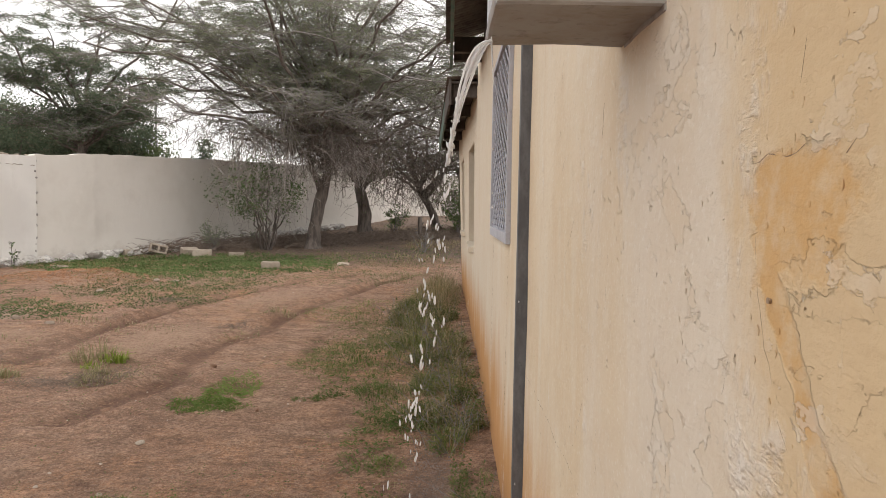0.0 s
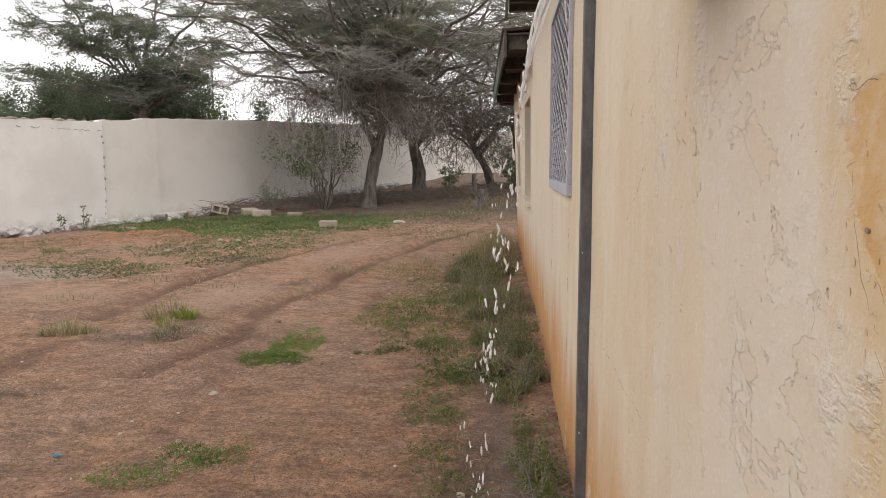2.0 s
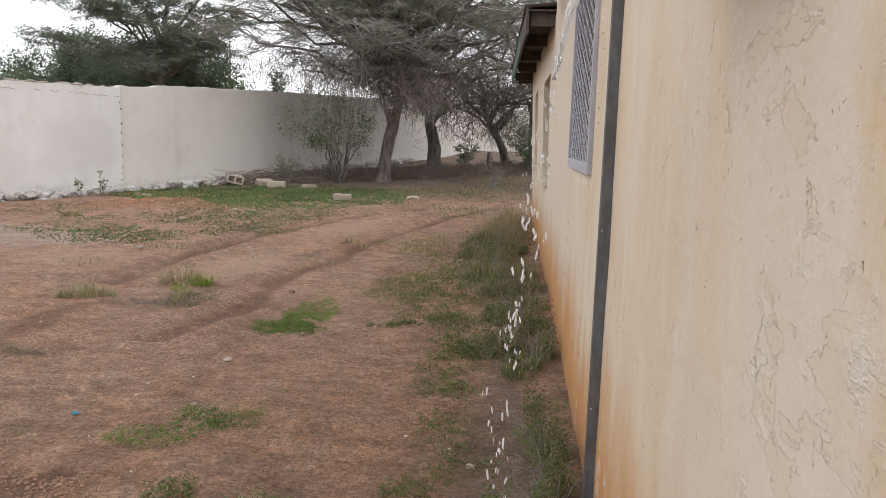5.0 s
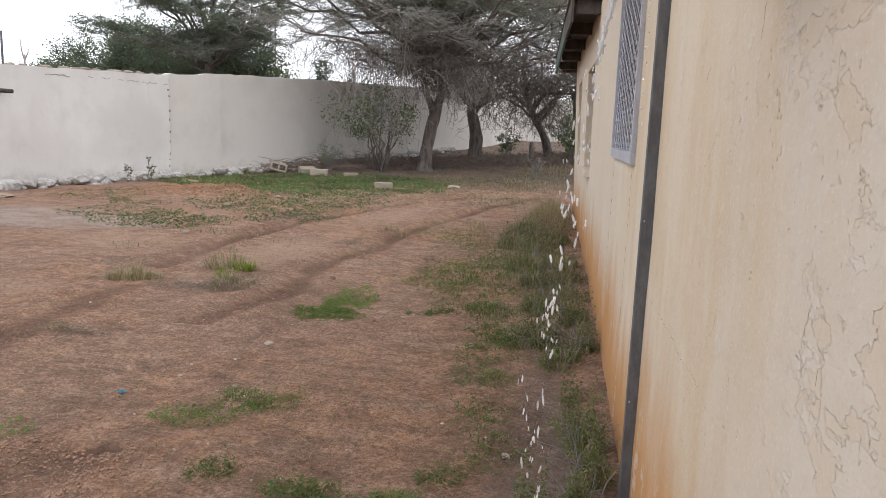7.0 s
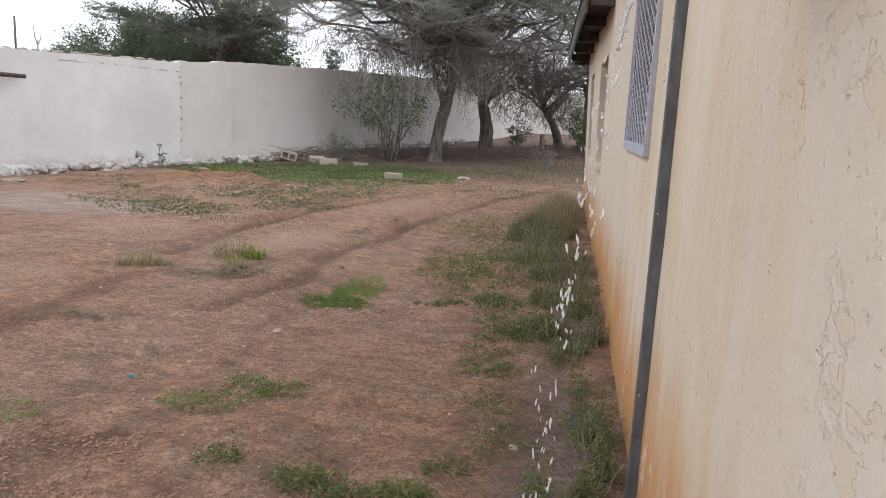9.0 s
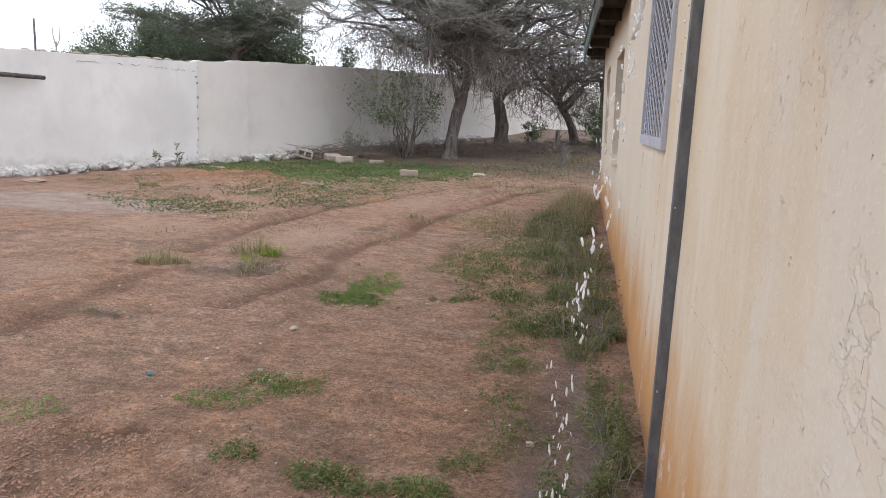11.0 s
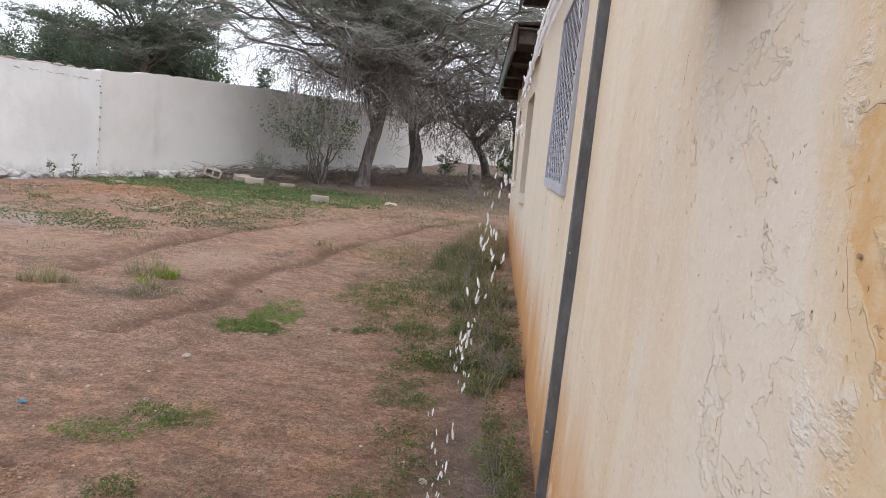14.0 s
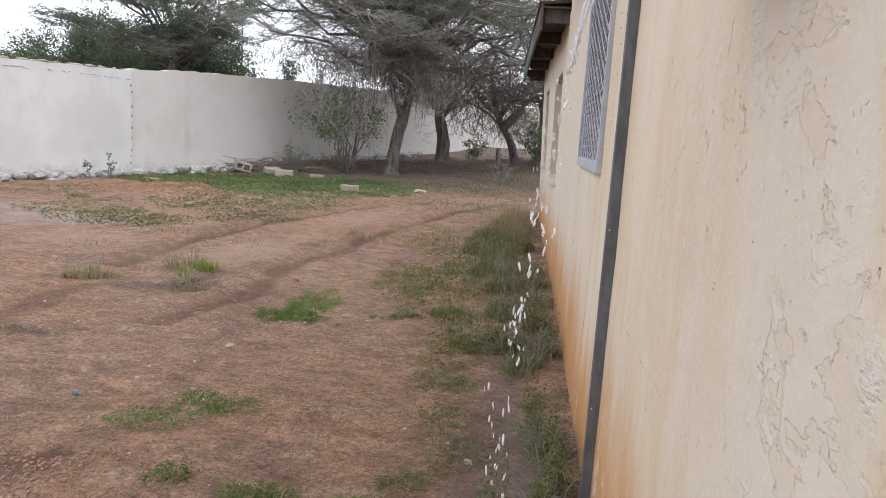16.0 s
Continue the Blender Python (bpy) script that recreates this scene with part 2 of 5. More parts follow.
    h = m.op("ADD", m.op("MULTIPLY", m.noise(12, 6, 0.58, m.mapped((1, 0.5, 0.5))), 0.85), m.op("MULTIPLY", grain, 0.24))
    h = m.op("SUBTRACT", m.op("ADD", h, m.op("MULTIPLY", flake, -0.12)), m.op("MULTIPLY", dark, 0.8))
    h = m.op("ADD", h, m.op("MULTIPLY", bloom, 0.25))
    h = m.op("ADD", m.op("SUBTRACT", h, m.op("MULTIPLY", peel, 0.14)), m.op("MULTIPLY", peel2, 0.12))
    return m.bump(h, 0.8, 0.013).m


def limewash_material(name, a, b, patch=0.0):
    m = Mat(name, 0.95)
    z = m.axis(2)
    c = m.mix(m.ramp(m.noise(0.5, 5), 0.4, 0.62), a, b)
    # paler up to y = patch, greyer beyond
    if patch:
        c = m.mix(m.ramp(m.op("ADD", m.axis(1), m.op("MULTIPLY", m.noise(3, 4), 0.25)), patch, patch + 0.12, 0.6, 0), c, (0.69, 0.66, 0.61))
    c = m.mix(m.ramp(m.noise(1.1, 7, 0.66), 0.50, 0.68, 0, 0.22), c, (0.50, 0.465, 0.415))
    c = m.mix(m.ramp(m.noise(2.0, 6, 0.6, m.mapped((1, 1, 0.25))), 0.55, 0.8, 0, 0.25), c, (0.52, 0.495, 0.46))
    c = m.mix(m.ramp(m.op("ADD", z, m.op("MULTIPLY", m.noise(2.2, 5, 0.7), 0.9)), 0.5, 0.85, 0.55, 0), c, (0.42, 0.37, 0.33))
    m.color(c)
    return m.bump(m.op("ADD", m.noise(4, 6), m.op("MULTIPLY", m.noise(40, 3), 0.3)), 0.5, 0.02).m


def rock_material(name, a, b):
    m = Mat(name, 0.95)
    c = m.mix(m.ramp(m.noise(6, 6, 0.65), 0.35, 0.68), a, b)
    c = m.mix(m.ramp(m.noise(30, 4), 0.52, 0.75, 0, 0.5), c, tuple(v * 0.45 for v in a))
    v = m.mix(m.ramp(m.per_object(), 0, 1, 0, 0.45, False), c, tuple(v * 0.6 for v in b))
    m.color(v)
    return m.bump(m.noise(22, 6, 0.7), 0.7, 0.02).m


def bark_material(name, a, b):
    m = Mat(name, 0.95)
    n = m.noise(9, 6, 0.65, m.mapped((1, 1, 0.22)))
    m.color(m.mix(m.ramp(n, 0.35, 0.68), a, b))
    return m.bump(n, 0.9, 0.05).m


def leaf_material(name, a, b, dry, share=0.12):
    m = Mat(name, 0.7)
    r = m.per_island()
    c = m.mix(r, a, b)
    c = m.mix(m.ramp(m.noise(0.7, 3), 0.42, 0.62, 0, 0.6), c, tuple(v * 0.6 for v in a))
    c = m.mix(m.op("LESS_THAN", m.op("FRACT", m.op("MULTIPLY", r, 37.3)), share), c, dry)
    m.color(c)
    through_light = m.n.new("ShaderNodeBsdfTranslucent")
    m.put(through_light.inputs["Color"], c)
    both = m.n.new("ShaderNodeMixShader")
    both.inputs[0].default_value = 0.42
    m.l.new(m.b.outputs[0], both.inputs[1])
    m.l.new(through_light.outputs[0], both.inputs[2])
    m.l.new(both.outputs[0], m.n["Material Output"].inputs[0])
    return m.m


def painted_material(name, a, b, rough=0.6, metal=0.0, scale=12):
    m = Mat(name, rough, metal)
    n = m.noise(scale, 6, 0.65, m.mapped((1, 1, 0.4)))
    c = m.mix(m.ramp(n, 0.38, 0.68), a, b)
    c = m.mix(m.ramp(m.noise(scale * 5, 4), 0.55, 0.75, 0, 0.5), c, tuple(v * 0.5 for v in b))
    m.color(c)
    return m.bump(n, 0.35, 0.005).m


def water_material():
    m = Mat("falling_water", 0.12)
    m.color((0.96, 0.97, 0.98))
    m.b.inputs["Transmission Weight"].default_value = 0.5
    m.b.inputs["IOR"].default_value = 1.33
    m.b.inputs["Specular IOR Level"].default_value = 0.8
    return m.m


SOIL, PLASTER = soil_material(), plaster_material()
LIME = limewash_material("white_limewash", (0.74, 0.725, 0.695), (0.665, 0.645, 0.615))
# the north section gets a greyer, darker tone than the west one
GREYLIME = limewash_material("grey_limewash", (0.63, 0.60, 0.555), (0.575, 0.545, 0.50), 18.6)
# near black: the dark of the unlit room put into its colour
INSIDE = painted_material("room_shade_near_black", (0.12, 0.11, 0.10), (0.09, 0.08, 0.07), 0.9)
RUBBLE = rock_material("limewashed_rubble_stone", (0.62, 0.60, 0.57), (0.34, 0.32, 0.30))
CEMENT = rock_material("cement_block", (0.46, 0.40, 0.33), (0.37, 0.31, 0.25))
PEBBLE = rock_material("pale_pebble", (0.64, 0.55, 0.46), (0.52, 0.43, 0.34))
GRIT = rock_material("wet_grit", (0.32, 0.26, 0.225), (0.19, 0.15, 0.128))
TANSTONE = rock_material("tan_field_stone", (0.44, 0.36, 0.29), (0.33, 0.26, 0.205))
BRUSH = bark_material("brown_brushwood", (0.25, 0.20, 0.165), (0.14, 0.108, 0.088))
CLODS = rock_material("earth_clod", (0.40, 0.245, 0.17), (0.29, 0.175, 0.122))
MOUND = rock_material("orange_sand", (0.50, 0.27, 0.155), (0.43, 0.225, 0.125))
BARK = bark_material("grey_brown_bark", (0.20, 0.17, 0.15), (0.085, 0.072, 0.064))
STRAW = bark_material("trodden_straw", (0.44, 0.30, 0.19), (0.24, 0.145, 0.095))
TWIG = bark_material("grey_twig", (0.285, 0.27, 0.26), (0.18, 0.168, 0.162))
DEADWOOD = bark_material("bleached_dead_twig", (0.42, 0.385, 0.355), (0.27, 0.245, 0.225))
ACACIA = leaf_material("acacia_leaf", (0.205, 0.25, 0.15), (0.285, 0.325, 0.21), (0.37, 0.345, 0.25), 0.12)
BRIGHT = leaf_material("green_creeper_leaf", (0.11, 0.17, 0.07), (0.17, 0.24, 0.10), (0.22, 0.2, 0.12))
HEDGE = leaf_material("dark_tree_leaf", (0.115, 0.155, 0.10), (0.175, 0.22, 0.14), (0.21, 0.21, 0.14))
LIGHTLEAF = leaf_material("light_green_leaf", (0.13, 0.18, 0.08), (0.18, 0.23, 0.11), (0.2, 0.2, 0.1))
GRASS = leaf_material("grass_blade", (0.15, 0.20, 0.06), (0.23, 0.27, 0.09), (0.38, 0.31, 0.18), 0.25)
DRYGRASS = leaf_material("dry_grass_blade", (0.22, 0.215, 0.10), (0.33, 0.285, 0.16), (0.42, 0.34, 0.22), 0.4)
WEED = leaf_material("weed_leaf", (0.09, 0.15, 0.05), (0.145, 0.205, 0.075), (0.24, 0.19, 0.12), 0.12)
FRESHISH = leaf_material("green_weed_carpet", (0.125, 0.195, 0.07), (0.19, 0.265, 0.10), (0.25, 0.23, 0.12), 0.1)
DARKWEED = leaf_material("dark_weed_leaf", (0.11, 0.165, 0.05), (0.175, 0.225, 0.08), (0.28, 0.22, 0.12), 0.2)
VERGELEAF = leaf_material("verge_leaf", (0.125, 0.16, 0.058), (0.195, 0.225, 0.09), (0.26, 0.21, 0.12), 0.2)
FRESH = leaf_material("fresh_creeping_leaf", (0.155, 0.255, 0.06), (0.225, 0.335, 0.09), (0.27, 0.25, 0.1), 0.12)
LIME_GRASS = leaf_material("fresh_lime_grass", (0.22, 0.30, 0.05), (0.32, 0.38, 0.09), (0.3, 0.26, 0.1), 0.1)
STEEL = painted_material("weathered_dark_steel", (0.10, 0.10, 0.105), (0.16, 0.16, 0.165), 0.65, 0.1, 18)
MESHSTEEL = painted_material("blue_grey_painted_steel", (0.45, 0.455, 0.50), (0.54, 0.545, 0.585), 0.55, 0.1)
OLDWOOD = painted_material("dark_weathered_timber", (0.07, 0.06, 0.055), (0.12, 0.103, 0.092), 0.85)
GREENPAINT = painted_material("peeling_green_paint", (0.075, 0.14, 0.115), (0.14, 0.16, 0.14), 0.8, 0, 7)
CONCRETE = painted_material("stained_spout_concrete", (0.36, 0.355, 0.35), (0.30, 0.265, 0.22), 0.85, 0, 9)
ZINC = painted_material("galvanised_sheet", (0.50, 0.51, 0.53), (0.38, 0.38, 0.39), 0.45, 0.6)
ROOF = painted_material("rusty_roof_sheet", (0.20, 0.17, 0.15), (0.12, 0.09, 0.08), 0.7, 0.3)
BLUE = painted_material("blue_plastic_litter", (0.08, 0.38, 0.55), (0.15, 0.45, 0.6), 0.5)
WATER = water_material()


# ---- mesh helpers ----
def smooth(a, b, v):
    t = min(1.0, max(0.0, (v - a) / (b - a)))
    return t * t * (3 - 2 * t)


def mesh_of(name, verts, faces, material, shade=False):
    me = bpy.data.meshes.new(name)
    me.from_pydata(verts, [], faces)
    me.materials.append(material)
    if shade:
        me.polygons.foreach_set("use_smooth", [True] * len(me.polygons))
    me.update()
    return me


def thing(name, label, category, group="", kind="", at=(0, 0, 0)):
    ob = new(name)
    ob.location = at
    return tagged(ob, label, category, group, kind)


def part(name, data, material, parent, label=""):
    """Links a bmesh or a mesh as one object under its thing, whose frame it is given in."""
    if isinstance(data, bmesh.types.BMesh):
        me = bpy.data.meshes.new(name)
        data.to_mesh(me)
        data.free()
        me.materials.append(material)
    else:
        me = data
    ob = new(name, me)
    ob.parent = parent
    return tagged(ob, label)


def box(x0, x1, y0, y1, z0, z1, bevel=0.004, wobble=0.0, cuts=0):
    bm = bmesh.new()
    bmesh.ops.create_cube(bm, size=1, matrix=Matrix.LocRotScale(((x0 + x1) / 2, (y0 + y1) / 2, (z0 + z1) / 2), None, (x1 - x0, y1 - y0, z1 - z0)))
    if bevel:
        bmesh.ops.bevel(bm, geom=list(bm.edges), offset=bevel, segments=2, affect="EDGES", profile=0.6)
    if cuts:
        bmesh.ops.subdivide_edges(bm, edges=list(bm.edges), cuts=cuts, use_grid_fill=True)
    if wobble:
        for v in bm.verts:
            v.co += noise.noise_vector(v.co * 9) * wobble
    return bm


def tubes(lines, sides=4, knot=0.0):
    """Tapered tubes along polylines of (points, radii): verts and faces."""
    verts, faces = [], []
    ring = [(math.cos(2 * math.pi * k / sides), math.sin(2 * math.pi * k / sides)) for k in range(sides)]
    for pts, radii in lines:
        first, n = len(verts), len(pts)
        for i in range(n):
            d = pts[min(i + 1, n - 1)] - pts[max(i - 1, 0)]
            u = d.cross(Vector((0.31, 0.95, 0.11)))
            if u.length < 1e-6:
                u = Vector((1, 0, 0))
            u.normalize()
            v = d.cross(u).normalized()
            for c, s in ring:
                r = radii[i]
                if knot:
                    q = pts[i] + (u * c + v * s) * r
                    r *= 1 + knot * noise.noise(Vector((q.x * 6, q.y * 6, q.z * 1.6)))
                verts.append(pts[i] + (u * c + v * s) * r)
        for i in range(n - 1):
            a = first + i * sides
            for k in range(sides):
                faces.append((a + k, a + (k + 1) % sides, a + sides + (k + 1) % sides, a + sides + k))
        faces.append(tuple(first + (n - 1) * sides + k for k in range(sides)))
    return verts, faces


def leaves_mesh(name, centres, size, rng, material, flat=0.0, slim=0.45):
    """Many small folded leaves (two triangles each) at the given centres."""
    c = np.asarray(centres, float)
    n = len(c)
    a = rng.normal(size=(n, 3))
    a[:, 2] *= 1 - flat
    a /= np.linalg.norm(a, axis=1)[:, None]
    b = np.cross(a, rng.normal(size=(n, 3)))
    b /= np.linalg.norm(b, axis=1)[:, None] + 1e-9
    w = np.cross(a, b)
    s = size * rng.uniform(0.6, 1.35, n)[:, None]
    v = np.stack((c - a * s * 0.5, c + b * s * slim * 0.5 + w * s * 0.08, c + a * s * 0.5, c - b * s * slim * 0.5 + w * s * 0.08), 1).reshape(-1, 3)
    return quads_mesh(name, v, material)


def quads_mesh(name, v, material):
    """A mesh of loose quads from an array of their corners, four by four."""
    me = bpy.data.meshes.new(name)
    n = len(v) // 4
    me.vertices.add(4 * n)
    me.vertices.foreach_set("co", np.asarray(v, np.float32).ravel())
    me.loops.add(4 * n)
    me.loops.foreach_set("vertex_index", np.arange(4 * n, dtype=np.int32))
    me.polygons.add(n)
    me.polygons.foreach_set("loop_start", np.arange(0, 4 * n, 4, dtype=np.int32))
    me.materials.append(material)
    me.update(calc_edges=True)
    return me


# ---- ground ----
RUTS = [
    [(-2.80, 4.9), (-2.72, 5.25), (-2.63, 6.0), (-2.71, 7.24), (-2.46, 8.54), (-2.34, 9.9), (-1.73, 13.5), (-1.2, 15.05), (-0.7, 16.6)],
    [(-4.18, 6.6), (-4.19, 7.55), (-4.21, 8.57), (-4.02, 10.23), (-3.5, 12.4), (-2.4, 15.6)],
    [(-3.82, 3.9), (-3.82, 4.35), (-3.89, 4.8), (-3.97, 5.34), (-3.93, 5.9)],
    [(-2.42, 2.2), (-2.32, 2.52), (-2.32, 2.82), (-2.24, 3.02)],
]
# spots of darker earth, or paler where the last number is negative
TONE_SPOTS = [(-3.43, 4.46, 0.16, 0.06, 0.9), (-3.13, 6.0, 0.16, 0.22, 0.8), (-4.45, 10.9, 0.3, 0.35, 0.6), (-2.6, 4.0, 0.7, 0.5, 0.32), (-1.9, 4.4, 0.5, 0.35, 0.3), (-3.6, 5.1, 0.5, 0.25, 0.4), (-2.05, 2.9, 0.22, 0.12, 0.45), (-2.2, 9.6, 0.35, 0.5, 0.45), (-0.5, 3.9, 0.35, 1.4, 0.4), (-1.3, 6.8, 0.7, 0.8, 0.35),
        (-3.3, 7.9, 0.45, 1.3, -0.7), (-5.3, 7.9, 1.3, 0.6, -0.6), (-4.9, 5.5, 0.6, 0.5, -0.6), (-3.1, 11.6, 0.7, 1.6, -0.6), (-2.0, 10.9, 0.25, 1.2, -0.6)]


def tread(x, y):
    """Signed darkness of the earth's colour: along the churned ruts and in listed spots."""
    total = 0.0
    for n, line in enumerate(RUTS):
        for (xa, ya), (xb, yb) in zip(line, line[1:]):
            if ya <= y < yb:
                xc = xa + (xb - xa) * smooth(ya, yb, y) + 0.07 * noise.noise(Vector((n * 7, y * 0.9, 0)))
                total += (0.95 + 1.0 * noise.noise(Vector((y * 1.3, n * 3.0, 9)))) * math.exp(-((x - xc - 0.05) / 0.19) ** 2)
    for px, py, rx, ry, k in TONE_SPOTS:
        total += k * math.exp(-((x - px) / rx) ** 2 - ((y - py) / ry) ** 2)
    return total


def rut_depth(x, y):
    total = 0.0
    for n, line in enumerate(RUTS):
        for (xa, ya), (xb, yb) in zip(line, line[1:]):
            if ya <= y < yb:
                xc = xa + (xb - xa) * smooth(ya, yb, y) + 0.07 * noise.noise(Vector((n * 7, y * 0.9, 0)))
                d = abs(x - xc)
                fade = max(0.0, 0.6 + 0.9 * noise.noise(Vector((y * 0.9, n * 5.0, 2))))
                total += fade * (0.045 * math.exp(-((d - 0.24) / 0.09) ** 2) - 0.06 * math.exp(-(d / 0.16) ** 2)) * (0.6 if n > 1 else 1)
    return total


def ground_z(x, y):
    z = 0.0
    if y > 18:
        z = 0.15 * smooth(18, 22.5, y) + 0.26 * smooth(21, 28, y) + 0.6 * smooth(25, 40, y) + 0.3 * smooth(38, 70, y)
        z *= smooth(-16, -7, x) * 0.75 + 0.25 if y < 40 else 1
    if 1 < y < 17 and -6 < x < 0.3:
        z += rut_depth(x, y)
    z += 0.22 * math.exp(-((x + 7.3) / 1.0) ** 2 - ((y - 13.7) / 0.7) ** 2) * (1 + 0.5 * noise.noise(Vector((x * 2, y * 2, 4))))
    z += 0.05 * smooth(-0.32, 0.0, x) * smooth(1.0, 3.0, y) * (1 - smooth(9, 14, y)) * (1 if x < 1 else 0)
    if abs(x) < 30 and y < 60:
        z += 0.03 * noise.noise(Vector((x * 0.9, y * 0.9, 1))) + 0.018 * noise.noise(Vector((x * 2.7, y * 1.6, 2))) + 0.010 * noise.noise(Vector((x * 6, y * 6, 3))) + 0.007 * noise.noise(Vector((x * 15, y * 15, 5)))
    return z


def steps(*stretches):
    """Places along a line, from stretches of (start, end, spacing)."""
    out = []
    for a, b, d in stretches:
        out += list(np.arange(a, b - 1e-6, d))
    return out


def build_ground():
    xs = [-900, -400, -200, -100, -60] + steps((-40, -16, 1.5), (-16, -6, 0.25), (-6, 0.3, 0.055), (0.3, 6, 0.6), (6, 40, 4)) + [60, 100, 200, 400, 900]
    ys = [-900, -300, -100, -40, -15, -6, -2] + steps((-1, 1.5, 0.25), (1.5, 9, 0.055), (9, 20, 0.12), (20, 40, 0.4), (40, 70, 2)) + [80, 120, 250, 500, 1500]
    verts = [(x, y, ground_z(x, y)) for y in ys for x in xs]
    w = len(xs)
    faces = [(j * w + i, j * w + i + 1, (j + 1) * w + i + 1, (j + 1) * w + i) for j in range(len(ys) - 1) for i in range(w - 1)]
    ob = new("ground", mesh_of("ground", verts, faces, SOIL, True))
    worn = ob.data.attributes.new("tread", "FLOAT", "POINT")
    worn.data.foreach_set("value", [tread(x, y) if 1 < y < 17 and -7 < x < 0.3 else 0.0 for x, y, z in verts])
    tagged(ob, "bare red-brown earth yard with wheel ruts and weeds", "ground", kind="structure")


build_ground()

# ---- the long low building ----
END, TOP = 13.9, 2.88
STEP, LOW_TOP = 7.58, 2.68  # from here on the building is lower
WINDOWS = [(3.645, 4.96, 1.285, 2.31), (8.15, 9.45, 1.02, 2.16), (11.2, 12.3, 1.08, 2.2)]


def wall_x(y, z):
    """The old wall leans out a little towards its far end."""
    t = smooth(4.5, 15.5, y) * 1.15
    return -t * (0.045 + 0.095 * max(z, 0) / 2.6) + 0.006 * noise.noise(Vector((0, y * 0.8, z * 0.8))) + 0.0025 * noise.noise(Vector((5, y * 4, z * 3)))


def build_wall():
    edges_y, edges_z = {-2.0, STEP, END}, {-0.4, LOW_TOP, TOP}
    for y0, y1, z0, z1 in WINDOWS:
        edges_y |= {y0, y1}
        edges_z |= {z0, z1}

    def cut(edges, d):
        out, e = [], sorted(edges)
        for a, b in zip(e, e[1:]):
            n = max(1, round((b - a) / d))
            out += [a + (b - a) * k / n for k in range(n)]
        return out + [e[-1]]

    ys, zs = cut(edges_y, 0.07), cut(edges_z, 0.07)

    def is_open(y, z):
        return y > STEP and z > LOW_TOP or any(a < y < b and c < z < d for a, b, c, d in WINDOWS)

    verts, faces = [], []
    for off in (0.0, 0.22):
        verts += [(wall_x(y, z) + off, y, z) for z in zs for y in ys]
    w, half = len(ys), len(ys) * len(zs)
    hole = [[is_open((ys[i] + ys[i + 1]) / 2, (zs[j] + zs[j + 1]) / 2) for i in range(w - 1)] for j in range(len(zs) - 1)]
    for j in range(len(zs) - 1):
        for i in range(w - 1):
            if hole[j][i]:
                continue
            a = j * w + i
            faces.append((a, a + w, a + w + 1, a + 1))
            faces.append((half + a, half + a + 1, half + a + w + 1, half + a + w))
            for di, dj, p, q in ((-1, 0, a, a + w), (1, 0, a + w + 1, a + 1), (0, -1, a + 1, a), (0, 1, a + w, a + w + 1)):
                ii, jj = i + di, j + dj
                if not (0 <= ii < w - 1 and 0 <= jj < len(zs) - 1) or hole[jj][ii]:
                    faces.append((p, half + p, half + q, q))
    ob = new("wall_yard", mesh_of("wall_yard", verts, faces, PLASTER, False))
    for p in ob.data.polygons:
        p.use_smooth = abs(p.normal.x) > 0.8
    tagged(ob, "peeling cream and ochre plastered wall stained red at its foot", "wall", kind="structure")


def plain_structure(name, bm, material, label, category="wall"):
    me = bpy.data.meshes.new(name)
    bm.to_mesh(me)
    bm.free()
    me.materials.append(material)
    return tagged(new(name, me), label, category, kind="structure")


build_wall()
WALL = bpy.data.objects["wall_yard"]
CRACK = rock_material("crack_edge_mortar", (0.40, 0.295, 0.20), (0.31, 0.22, 0.145))


def crack(points, r, rng, gap=0.12):
    """A fine broken crack along (y, z) points of the yard wall, set into its face."""
    pts = []
    for (ya, za), (yb, zb) in zip(points, points[1:]):
        n = max(2, int(math.hypot(yb - ya, zb - za) / 0.012))
        for k in range(n):
            t = k / n
            y, z = ya + (yb - ya) * t + rng.gauss(0, 0.0016), za + (zb - za) * t + rng.gauss(0, 0.002)
            pts.append(Vector((wall_x(y, z) + r * 0.35, y, z)))
    lines, run = [], []
    for p in pts:
        run.append(p)
        if len(run) > 2 and rng.random() < gap:
            lines.append(run)
            run = []
    if len(run) > 1:
        lines.append(run)
    return [(q, [r * rng.uniform(0.25, 0.75) for _ in q]) for q in lines if len(q) > 1]


